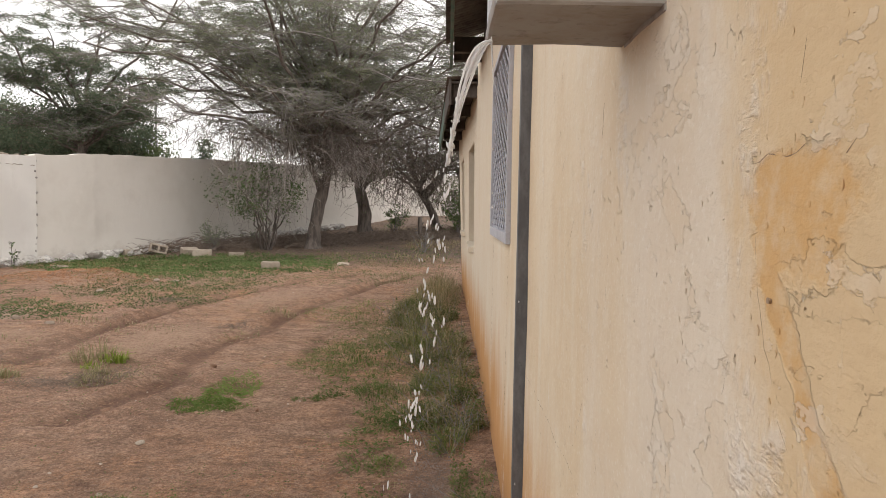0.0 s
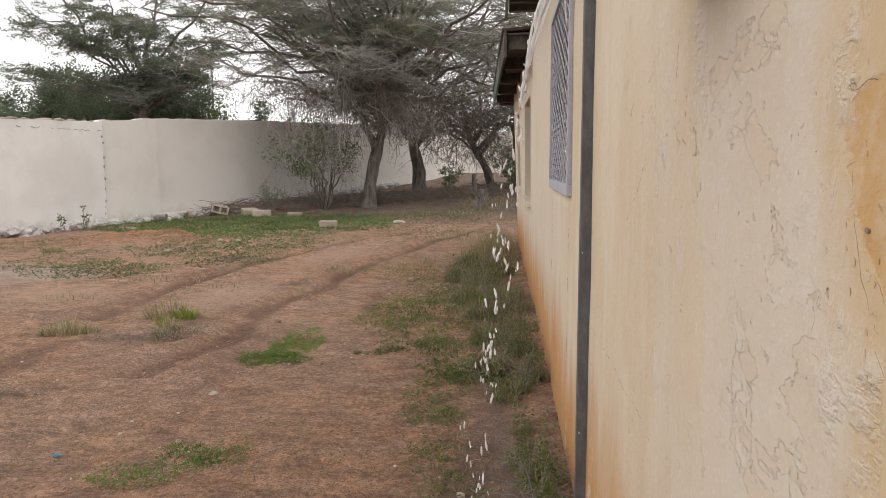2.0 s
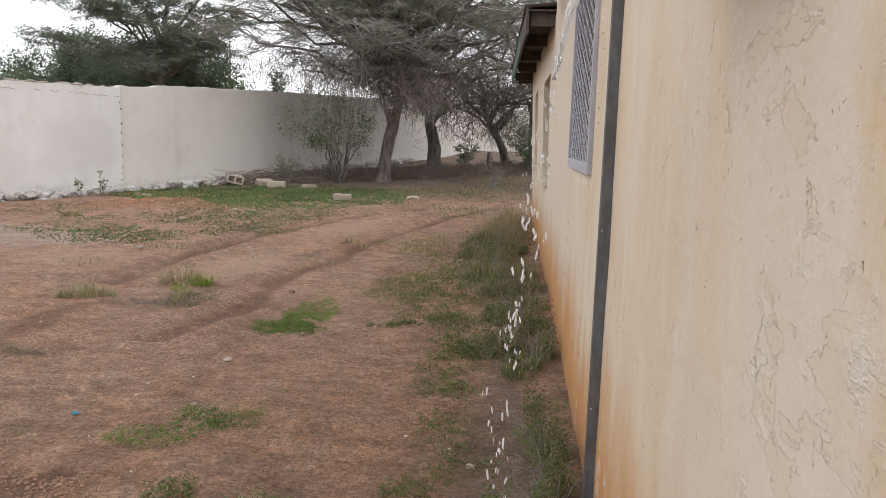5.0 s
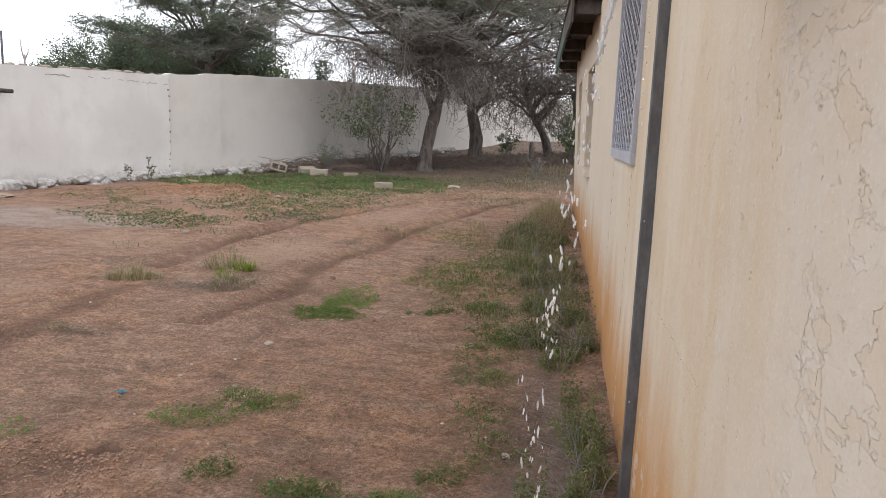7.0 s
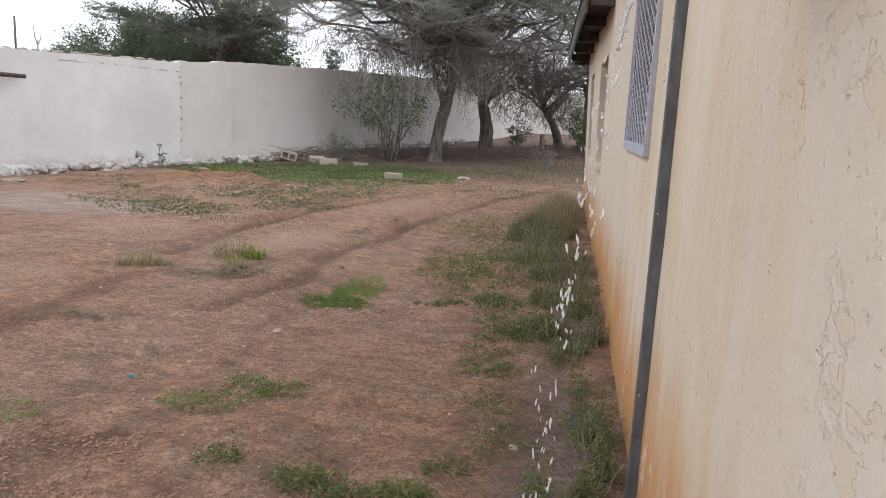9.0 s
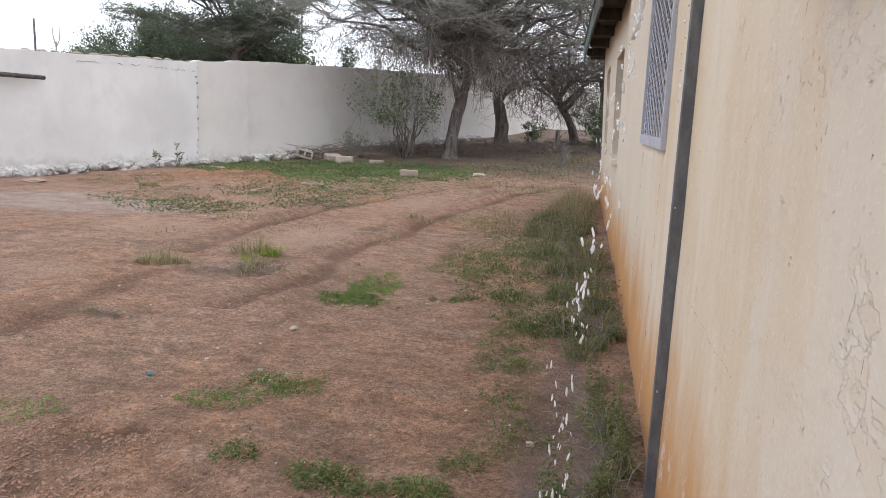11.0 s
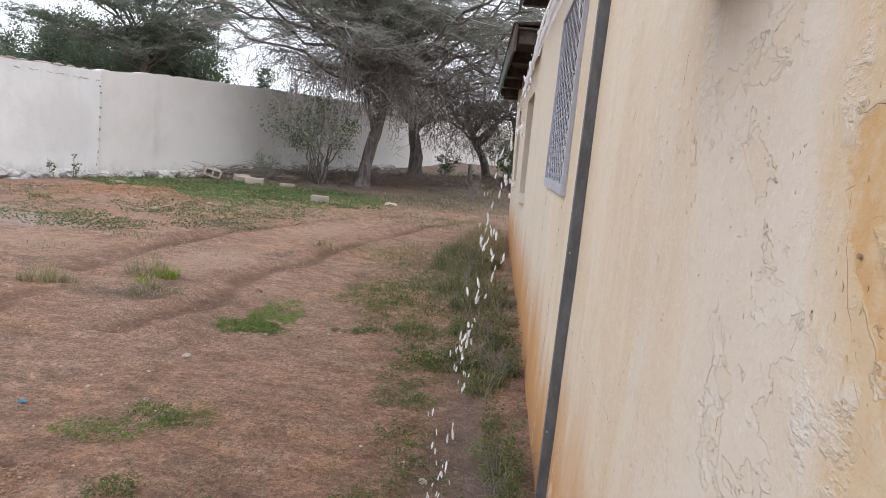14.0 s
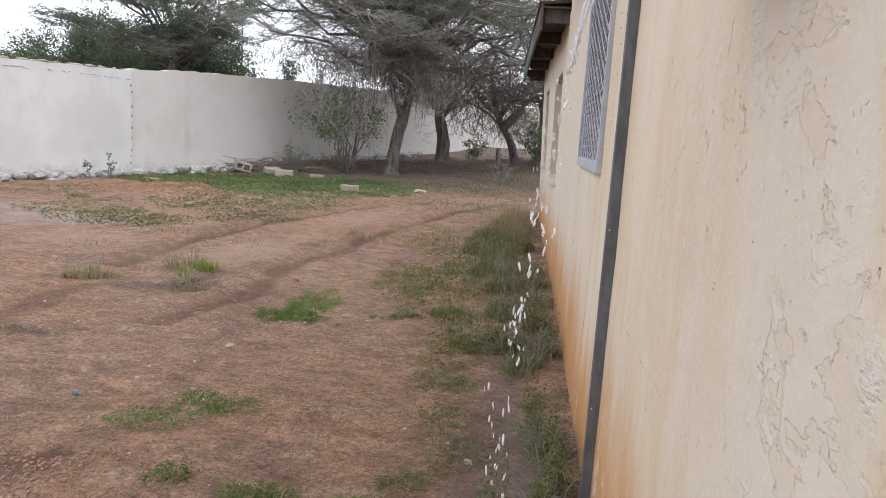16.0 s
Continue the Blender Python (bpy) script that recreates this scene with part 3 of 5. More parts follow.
def build_cracks():
    rng = random.Random(41)
    long = [
        ([(2.89, 0.87), (2.31, 0.88), (2.17, 0.87), (1.97, 0.88), (1.83, 0.86)], 0.0013),
        ([(1.72, 1.17), (1.76, 1.14), (1.80, 1.09), (1.86, 1.02), (1.93, 0.93)], 0.0010),
        ([(1.28, 1.14), (1.285, 1.10), (1.29, 1.06)], 0.0016),
        ([(1.68, 1.66), (1.69, 1.56)], 0.0013), ([(1.95, 1.43), (2.01, 1.38), (2.08, 1.34)], 0.0013), ([(2.10, 1.57), (2.15, 1.53)], 0.0013),
        ([(1.06, 1.487), (1.02, 1.49), (0.98, 1.493), (0.95, 1.50)], 0.0011), ([(0.90, 1.495), (0.92, 1.478)], 0.0014),
        ([(0.97, 1.575), (0.98, 1.545), (0.995, 1.525)], 0.0013), ([(1.10, 1.30), (1.11, 1.25)], 0.0012), ([(0.99, 1.275), (0.96, 1.245)], 0.0011),
        ([(1.05, 1.44), (1.045, 1.39), (1.02, 1.33), (0.99, 1.28)], 0.0009),
    ]
    for pts, r in long:
        part("crack", mesh_of("crack", *tubes(crack(pts, r, rng), 5), CRACK), CRACK, WALL)
    # joints of a walled-up doorway under the mesh window
    for y in (4.86, 3.74):
        part("joint", mesh_of("joint", *tubes(crack([(y, 1.27), (y + 0.02, 0.8), (y, 0.35)], 0.004, rng, 0.04), 5), CRACK), CRACK, WALL)
    # short ticks where the wash has split
    ticks = []
    for _ in range(90):
        y, z = 1.1 + 1.8 * rng.random() ** 1.2, rng.uniform(0.62, 1.85)
        if noise.noise(Vector((y * 4.5, z * 2.2, 6))) < rng.uniform(-0.25, 0.35):
            continue
        l = (0.4 + 0.3 * y) * rng.uniform(0.008, 0.025) if rng.random() < 0.6 else rng.uniform(0.03, 0.09)
        bow = rng.gauss(0, 0.16) * l
        ticks += crack([(y, z), (y + bow + 0.10 * l, z - 0.3 * l), (y + 0.5 * bow + 0.16 * l, z - 0.65 * l), (y + bow + 0.28 * l, z - l)], rng.uniform(0.0004, 0.0009) * min(1.0, 0.2 + 0.35 * y), rng, 0.09)
    tagged(part("split_wash", mesh_of("split_wash", *tubes(ticks, 4), CRACK), CRACK, WALL), kind="stuff")
    # curled flakes of wash standing off the face
    verts, faces = [], []
    spots = [(1.62, 1.53, 0.03), (1.58, 1.47, 0.025), (1.55, 1.44, 0.025), (1.52, 1.39, 0.03), (1.23, 1.35, 0.03), (1.24, 1.31, 0.03), (1.02, 1.49, 0.05), (0.99, 1.28, 0.04), (1.15, 1.45, 0.03), (1.06, 1.40, 0.06), (0.95, 1.52, 0.06)]
    for cy, cz, spread in spots:
        for _ in range(6):
            y, z = cy + rng.gauss(0, spread * 0.5), cz + rng.gauss(0, spread)
            n, rad, a0 = rng.randint(5, 7), rng.uniform(0.0012, 0.0034), rng.uniform(0, 6.283)
            lift = rng.uniform(0.0003, 0.0011)
            first = len(verts)
            for k in range(n):
                a = a0 + 6.283 * k / n
                q = rad * rng.uniform(0.6, 1.3)
                yy, zz = y + q * math.cos(a), z + q * 1.5 * math.sin(a)
                verts.append((wall_x(yy, zz) - 0.0004 - lift * (0.5 + 0.5 * math.sin(a)), yy, zz))
            verts.append((wall_x(y, z) + 0.002, y, z))
            faces.append(tuple(range(first, first + n)))
            faces += [(first + (k + 1) % n, first + k, first + n) for k in range(n)]
    tagged(part("flaking_wash", mesh_of("flaking_wash", verts, faces, PLASTER), PLASTER, WALL), kind="stuff")
    # a small hole in the plaster, drawn as a brown cone on its face
    bm = bmesh.new()
    bmesh.ops.create_cone(bm, cap_ends=True, segments=14, radius1=0.0028, radius2=0.0015, depth=0.006, matrix=pose(wall_x(1.012, 1.371), 1.012, 1.371, 0, 90, 0))
    for v in bm.verts:
        v.co += noise.noise_vector(v.co * 160) * 0.0012
    part("nail_stub", bm, CRACK, WALL, "small brown cone standing for a hole in the plaster")


build_cracks()
# unseen shell closing the room; INSIDE's painted darkness shows through the openings
plain_structure("wall_back", box(5.0, 5.2, -2, END, -0.4, LOW_TOP, 0), INSIDE, "unseen rear wall of the building, coloured near black")
plain_structure("wall_far_end", box(0.09, 5.0, END - 0.2, END - 0.003, -0.4, LOW_TOP, 0), PLASTER, "plain plastered end wall of the building")
plain_structure("wall_step", box(0.225, 5.0, STEP - 0.2, STEP, 2.62, TOP, 0), PLASTER, "plain plastered gable where the building steps down")
plain_structure("wall_near_end", box(0.225, 5.0, -2, -1.8, -0.4, TOP, 0), PLASTER, "plain plastered end wall of the building")
plain_structure("floor_inside", box(0.225, 5.0, -1.8, END - 0.2, -0.4, 0.12, 0), INSIDE, "unseen floor inside the building, coloured near black", "floor")
plain_structure("ceiling", box(0.225, 5.0, -1.8, END - 0.2, 2.5, 2.6, 0), INSIDE, "unseen ceiling inside the building, coloured near black", "ceiling")


def build_roof():
    roof = thing("roof", "rusty sheet roof with dark timber eaves and peeling green fascia", "roof", kind="structure")
    # corrugated sheets over near and far stretches
    for y0, y1, lift, xe0, xe1 in ((1.9, 7.15, 0.10, -0.26, -0.30), (7.62, END + 0.25, -0.13, -0.29, -0.50)):
        n = int((y1 - y0) / 0.019)
        verts, faces = [], []
        for i in range(n + 1):
            y = y0 + (y1 - y0) * i / n
            xe = xe0 + (xe1 - xe0) * i / n - 0.05
            wave = 0.012 * math.sin(2 * math.pi * y / 0.076)
            eave = TOP + lift + (0.07 * (y - y0) / (y1 - y0) if lift < 0 else 0) + wave
            verts += [(xe, y, eave), (2.6, y, eave + (0.25 if lift < 0 else 0.95)), (5.4, y, eave)]
        for i in range(n):
            faces += [(3 * i, 3 * i + 3, 3 * i + 4, 3 * i + 1), (3 * i + 1, 3 * i + 4, 3 * i + 5, 3 * i + 2)]
        part("roof_sheet", mesh_of("roof_sheet", verts, faces, ROOF), ROOF, roof)
    # fascia boards, of which the far one swings outwards
    for (xa, ya), (xb, yb), z0, z1, mat, label in (((-0.27, 1.95), (-0.295, 7.1), 2.73, 2.96, GREENPAINT, "weathered grey-green fascia board"),
                                                  ((-0.305, 7.63), (-0.37, 9.3), 2.49, 2.745, OLDWOOD, "dark fascia board"),
                                                  ((-0.37, 9.3), (-0.52, END + 0.2), 2.52, 2.775, GREENPAINT, "green painted fascia end")):
        bm = box(-0.012, 0.012, 0, math.hypot(xb - xa, yb - ya), z0, z1, 0.003, 0.004, 3)
        bm.transform(Matrix.Translation((xa, ya, 0)) @ Matrix.Rotation(math.atan2(-(xb - xa), yb - ya), 4, "Z"))
        part("fascia_board", bm, mat, roof, label)
    # rafter tails and soffit boards
    for y in (3.4, 5.0, 6.6, 6.95, 7.75, 9.2, 10.7, 12.2, 13.75):
        xe = -0.26 - 0.03 * (y - 2) / 5 if y < 7.2 else -0.28 - 0.21 * (y - 7.5) / 6.4
        top = TOP + 0.03 if y < 7.2 else LOW_TOP + 0.025
        part("rafter_tail", box(xe + 0.016, 0.35, y - 0.04, y + 0.04, top - 0.13, top, 0.004, 0.003, 1), OLDWOOD, roof)
    part("wall_plate", box(-0.02, 0.2, 2.0, 7.1, TOP + 0.002, TOP + 0.06, 0.004), OLDWOOD, roof)
    for y0, y1, xe0 in ((7.65, 10.6, -0.30), (10.62, END + 0.1, -0.40)):
        part("soffit_board", box(xe0, 0.1, y0, y1, LOW_TOP + 0.027, LOW_TOP + 0.045, 0.003), OLDWOOD, roof)
    part("beam_end", box(-0.40, -0.10, END + 0.02, END + 0.16, 2.54, 2.665, 0.006, 0.004, 1), OLDWOOD, roof, "brown beam end")


build_roof()


def build_post():
    post = thing("steel_post", "dark weathered steel bar standing upright against the plastered wall", "steel bar", at=(0, 2.885, -0.25))
    bm = box(-0.036, 0.004, 0, 0.045, 0, 3.05, 0.003, 0.0012, 4)
    part("bar", bm, STEEL, post)
    for z, w in ((0.72, 0.005), (1.37, 0.004)):
        part("bolt", box(-0.03, -0.03 + w, -0.004, 0.002, z, z + w * 1.6, 0.0015), ZINC, post, "pale bolt head")


build_post()


def build_mesh_window():
    y0, y1, z0, z1 = WINDOWS[0]
    win = thing("window_1", "steel window with blue-grey frame and diamond security mesh", "window", kind="structure")
    w, x0, x1 = 0.032, -0.022, 0.02
    for name, b in (("frame_rail", (y0, y1, z0, z0 + w + 0.02)), ("frame_rail", (y0, y1, z1 - w, z1)),
                    ("frame_stile", (y0, y0 + w, z0 + w + 0.021, z1 - w - 0.001)), ("frame_stile", (y1 - w, y1, z0 + w + 0.021, z1 - w - 0.001))):
        part(name, box(x0, x1, b[0], b[1], b[2], b[3], 0.003), MESHSTEEL, win)
    lines, pitch, lo, hi = [], 0.155, y0 + w, y1 - w
    for slope in (1, -1):
        for k in range(-26, 60):
            c = y0 + k * pitch if slope > 0 else y0 + (k + 24) * pitch
            za, zb = z0 + w, z1 - w
            ya, yb = c, c + slope * (zb - za) * 2.3
            ta, tb = sorted(((lo - ya) / (yb - ya), (hi - ya) / (yb - ya)))
            t0, t1 = max(0.0, ta), min(1.0, tb)
            if t1 - t0 > 0.01:
                x = -0.006 - 0.0012 * slope
                lines.append(([Vector((x, ya + (yb - ya) * t, za + (zb - za) * t)) for t in (t0, t1)], [0.0042, 0.0042]))
    part("mesh_grille", mesh_of("mesh_grille", *tubes(lines, 4), MESHSTEEL), MESHSTEEL, win, "diamond steel mesh")


def build_open_window(number, opening):
    y0, y1, z0, z1 = opening
    win = thing("window_%d" % number, "deep-set wooden window with a chipped plaster sill", "window", kind="structure")
    x = wall_x((y0 + y1) / 2, z0)
    part("sill", box(x - 0.05, x + 0.18, y0 - 0.04, y1 + 0.04, z0 - 0.05, z0 + 0.012, 0.008, 0.006, 3), PLASTER, win, "chipped plaster sill")
    for a, b in ((y0 + 0.002, y0 + 0.06), (y1 - 0.06, y1 - 0.002), ((y0 + y1) / 2 - 0.03, (y0 + y1) / 2 + 0.03)):
        part("frame_stile", box(x + 0.09, x + 0.15, a, b, z0 + 0.014, z1 - 0.06, 0.004), OLDWOOD, win)
    part("frame_rail", box(x + 0.09, x + 0.15, y0 + 0.002, y1 - 0.002, z1 - 0.058, z1 - 0.002, 0.004), OLDWOOD, win)
    part("shutter", box(x + 0.151, x + 0.18, y0 + 0.01, y1 - 0.01, z0 + 0.014, z1 - 0.01, 0.004), OLDWOOD, win, "dark board shutter")


build_mesh_window()
build_open_window(2, WINDOWS[1])
build_open_window(3, WINDOWS[2])


def build_spout():
    sp = thing("rain_spout", "stained cement rainwater spout jutting from the plastered wall", "water spout")
    part("channel_floor", box(-0.218, 0.03, 1.345, 1.572, 1.704, 1.73, 0.007, 0.003, 6), CONCRETE, sp)
    part("channel_side", box(-0.216, 0.03, 1.334, 1.36, 1.7055, 1.835, 0.005, 0.002, 4), ZINC, sp, "pale grey painted side")
    part("channel_side", box(-0.216, 0.03, 1.55, 1.575, 1.7305, 1.82, 0.006, 0.002, 3), ZINC, sp, "pale grey painted side")
    part("mortar_collar", box(-0.004, 0.03, 1.334, 1.59, 1.698, 1.845, 0.002, 0.003, 6), CONCRETE, sp, "thin rough mortar joint")


build_spout()


# ---- compound wall ----
SECTION_1 = [(-13.2, 0.5, 2.2), (-10.83, 12.05, 2.32), (-9.93, 16.84, 2.50)]
SECTION_2 = [(-10.0, 16.85, 2.52), (-9.37, 18.73, 2.68), (-8.12, 21.6, 2.80), (-6.9, 24.6, 2.90), (-3.6, 33.8, 3.22), (-2.6, 39.0, 3.30), (1.0, 42.0, 3.3), (14.0, 46.0, 3.3)]


def run_along(line, d):
    out = []
    for (xa, ya, za), (xb, yb, zb) in zip(line, line[1:]):
        n = max(1, round(math.hypot(xb - xa, yb - ya) / d))
        for k in range(n):
            t = k / n
            out.append((xa + (xb - xa) * t, ya + (yb - ya) * t, za + (zb - za) * t, math.atan2(yb - ya, xb - xa)))
    xb, yb, zb = line[-1]
    return out + [(xb, yb, zb, out[-1][3])]


def build_compound_wall(name, line, thick, label, wash):
    path = run_along(line, 0.16)
    rows, verts, faces = 14, [], []
    for x, y, top, a in path:
        nx, ny = math.sin(a), -math.cos(a)
        g = ground_z(x, y) - 0.25
        top += 0.018 * noise.noise(Vector((x * 2.5, y * 2.5, 0))) + 0.02 * (noise.noise(Vector((x * 6, y * 6, 7))) > 0.25)
        for side in (0, 1):
            for k in range(rows + 1):
                z = g + (top - g) * k / rows
                o = (thick if side else 0) + 0.014 * noise.noise(Vector((x * 0.8, y * 0.8, z * 0.8))) + 0.005 * noise.noise(Vector((x * 4, y * 4, z * 4)))
                verts.append((x - nx * o, y - ny * o, z))
    s = 2 * (rows + 1)
    for i in range(len(path) - 1):
        a, b = i * s, (i + 1) * s
        for k in range(rows):
            faces.append((a + k, b + k, b + k + 1, a + k + 1))
            faces.append((a + rows + 1 + k, a + rows + 2 + k, b + rows + 2 + k, b + rows + 1 + k))
        faces.append((a + rows, b + rows, b + 2 * rows + 1, a + 2 * rows + 1))
    for a in (0, (len(path) - 1) * s):
        faces += [(a + k, a + k + 1, a + rows + 2 + k, a + rows + 1 + k) for k in range(rows)]
    ob = new(name, mesh_of(name, verts, faces, wash))
    return tagged(ob, label, "wall", kind="structure")


WALL_LEFT = build_compound_wall("wall_compound_west", SECTION_1, 0.25, "tall limewashed compound wall with a broken stepped end", LIME)
WALL_FAR = build_compound_wall("wall_compound_north", SECTION_2, 0.22, "long grey-white limewashed compound wall behind trees", GREYLIME)


def stone_mesh(name, seed, material, flat=0.7, rough=0.28, level=2):
    bm = bmesh.new()
    bmesh.ops.create_icosphere(bm, subdivisions=level, radius=0.5)
    off = Vector((seed * 3.7, seed * 1.3, seed * 2.1))
    for v in bm.verts:
        v.co *= 1 + rough * noise.noise(v.co * 2.4 + off) + rough * 0.5 * noise.noise(v.co * 5 + off)
        v.co.z *= flat
    me = bpy.data.meshes.new(name)
    bm.to_mesh(me)
    bm.free()
    me.materials.append(material)
    return me


def build_rubble():
    """Rough footing stones along the compound wall, singly laid."""
    rng = random.Random(5)
    kinds = [stone_mesh("stone", k, RUBBLE, 0.62, 0.34) for k in range(6)]
    for wall, line, d, big in ((WALL_LEFT, SECTION_1, 0.16, 0.36), (WALL_FAR, SECTION_2[:5], 0.15, 0.36)):
        for x, y, top, a in run_along(line, d):
            if y < 9 or y > 30 or rng.random() < 0.12:
                continue
            nx, ny = math.sin(a), -math.cos(a)
            for row in range(2 if rng.random() < 0.4 else 1):
                o = rng.uniform(0.02, 0.10) + 0.12 * row
                ob = new("stone", rng.choice(kinds))
                ob.parent = wall
                size = big * rng.uniform(0.55, 1.25) * (0.8 if row else 1)
                px, py = x + nx * o + rng.uniform(-0.05, 0.05), y + ny * o + rng.uniform(-0.05, 0.05)
                ob.matrix_basis = Matrix.LocRotScale((px, py, ground_z(px, py) + size * 0.2 * (1 - row)), Euler((rng.uniform(-0.4, 0.4), rng.uniform(-0.4, 0.4), rng.uniform(0, 6.3))), (size * 1.25, size, size))
    # broken edge of the nearer section: ragged stones up its end
    x, y, top = SECTION_1[-1]
    z = 0.2
    while z < top - 0.1:
        h = rng.uniform(0.09, 0.2)
        ob = new("stone", kinds[rng.randrange(6)])
        ob.parent = WALL_LEFT
        ob.data.materials[0] = RUBBLE
        ob.matrix_basis = Matrix.LocRotScale((x - 0.09 + rng.uniform(-0.02, 0.02), y + rng.uniform(-0.02, 0.03), z + h / 2), Euler((0, 0, rng.uniform(-0.3, 0.3))), (0.22, rng.uniform(0.05, 0.16), h * 1.3))
        z += h * rng.uniform(0.9, 1.9)


build_rubble()


def wall_crack():
    """A long broken crack just under the top of the nearer wall section."""
    rng = random.Random(12)
    (xa, ya, za), (xb, yb, zb) = SECTION_1[1], SECTION_1[2]
    pts, lines = [], []
    for k in range(60):
        t = 0.28 + 0.72 * k / 59
        pts.append(Vector((xa + (xb - xa) * t + 0.002, ya + (yb - ya) * t, za + (zb - za) * t - 0.13 - 0.10 * t * t + rng.gauss(0, 0.012))))
    for k in range(0, 58, 2):
        if rng.random() < 0.3 + 0.6 * k / 58:
            lines.append((pts[k:k + 3], [rng.uniform(0.003, 0.010) for _ in range(3)]))
    part("crack", mesh_of("crack", *tubes(lines, 5), CEMENT), CEMENT, WALL_LEFT, "grey broken crack under the wall top")


wall_crack()


# ---- loose blocks and stones ----
def cement_block(at, size, turn, tilt, label, hollow=False):
    ob = thing("cement_block", label, "cement block", "cement blocks in the yard", at=(at[0], at[1], ground_z(*at) - 0.015))
    ob.rotation_euler = (radians(tilt), 0, radians(turn))
    l, w, h = size
    if not hollow:
        part("block_body", box(-l / 2, l / 2, -w / 2, w / 2, 0, h, 0.014, 0.012, 3), CEMENT, ob)
        return
    t = 0.05
    for a, b, c, d in ((-l / 2, l / 2, -w / 2, -w / 2 + t), (-l / 2, l / 2, w / 2 - t, w / 2), (-l / 2, -l / 2 + t, -w / 2 + t, w / 2 - t), (l / 2 - t, l / 2, -w / 2 + t, w / 2 - t), (-t / 2, t / 2, -w / 2 + t, w / 2 - t)):
        part("block_web", box(a, b, c, d, 0, h, 0.006, 0.004, 1), CEMENT, ob)
    ob.rotation_euler = (radians(80), radians(14), radians(turn))
    ob.location.z += 0.16


cement_block((-4.40, 16.6), (0.40, 0.2, 0.17), 4, 0, "single pale cement block lying on the green weeds")
cement_block((-8.3, 19.7), (0.46, 0.24, 0.2), 28, 0, "hollow cement block tipped on its side by rubble", True)
cement_block((-7.45, 19.75), (0.45, 0.24, 0.22), 40, 14, "brown weathered cement block leaning on another block")
cement_block((-7.0, 19.5), (0.48, 0.22, 0.2), 8, 0, "brown weathered cement block lying by dry brush")
cement_block((-9.1, 19.3), (0.42, 0.2, 0.17), -15, 0, "half-buried cement block in green weeds")
cement_block((-6.2, 19.9), (0.4, 0.2, 0.09), 22, 0, "half-buried cement block under the dry shrub")


def loose_stone(at, size, material, label, seed, flat=0.5, name="stone"):
    ob = new(name, stone_mesh(name, seed, material, flat, 0.3))
    ob.location = (at[0], at[1], ground_z(*at) + size * flat * 0.22)
    ob.scale = (size, size * 0.75, size)
    ob.rotation_euler = (0, 0, seed * 1.7)
    return tagged(ob, label, "stone", "loose stones on the earth")


loose_stone((-2.13, 4.62), 0.07, PEBBLE, "pale flat stone lying on bare red earth", 1, 0.32)
loose_stone((-1.2, 8.03), 0.06, PEBBLE, "small white stone among the weeds", 2)
loose_stone((-2.94, 17.9), 0.42, PEBBLE, "pale flat slab on the earth near the trees", 3, 0.25)
loose_stone((-9.9, 11.3), 0.42, TANSTONE, "pale flat slab at the foot of the compound wall", 4, 0.18)
loose_stone((-8.9, 15.9), 0.5, TANSTONE, "grey flat slab beside the sand heap", 5, 0.2)
loose_stone((-5.6, 9.0), 0.11, TANSTONE, "grey stone in the low weeds", 6)
loose_stone((-5.0, 8.7), 0.14, TANSTONE, "long pale stone beside the low weeds", 7, 0.4)
loose_stone((-6.0, 11.9), 0.14, TANSTONE, "tan stone by the low weeds", 8)
loose_stone((-5.7, 13.4), 0.15, TANSTONE, "tan stone at the edge of the green weeds", 9)
loose_stone((-5.3, 13.3), 0.15, TANSTONE, "tan broken stone at the edge of the green weeds", 10)
loose_stone((-1.98, 3.82), 0.035, PEBBLE, "tiny white pebble near the weeds", 11)
loose_stone((-2.36, 3.93), 0.03, PEBBLE, "tiny white pebble on red earth", 12)
loose_stone((-2.62, 5.2), 0.06, CLODS, "dark red clod of earth on the track", 13, 0.7, "earth_clod")
loose_stone((-1.62, 5.35), 0.045, CLODS, "dark red clod of earth by the green grass", 14, 0.7, "earth_clod")
loose_stone((-2.35, 6.6), 0.06, CLODS, "dark red clod of earth on the rut", 15, 0.7, "earth_clod")
loose_stone((-0.48, 3.35), 0.05, PEBBLE, "pale stone in the wet gravel", 16)


def build_litter():
    bm = bmesh.new()
    rng = random.Random(3)
    for i in range(5):
        for j in range(4):
            bm.verts.new((i * 0.011, j * 0.009, 0.012 + rng.uniform(-0.008, 0.012)))
    bm.verts.ensure_lookup_table()
    for i in range(4):
        for j in range(3):
            bm.faces.new([bm.verts[k] for k in (i * 4 + j, i * 4 + j + 1, i * 4 + j + 5, i * 4 + j + 4)])
    bmesh.ops.solidify(bm, geom=list(bm.faces), thickness=0.002)
    me = bpy.data.meshes.new("plastic_litter")
    bm.to_mesh(me)
    bm.free()
    me.materials.append(BLUE)
    ob = new("plastic_litter", me)
    ob.location = (-2.53, 3.6, ground_z(-2.53, 3.6) - 0.002)
    tagged(ob, "crumpled scrap of blue plastic on red earth", "litter")


build_litter()


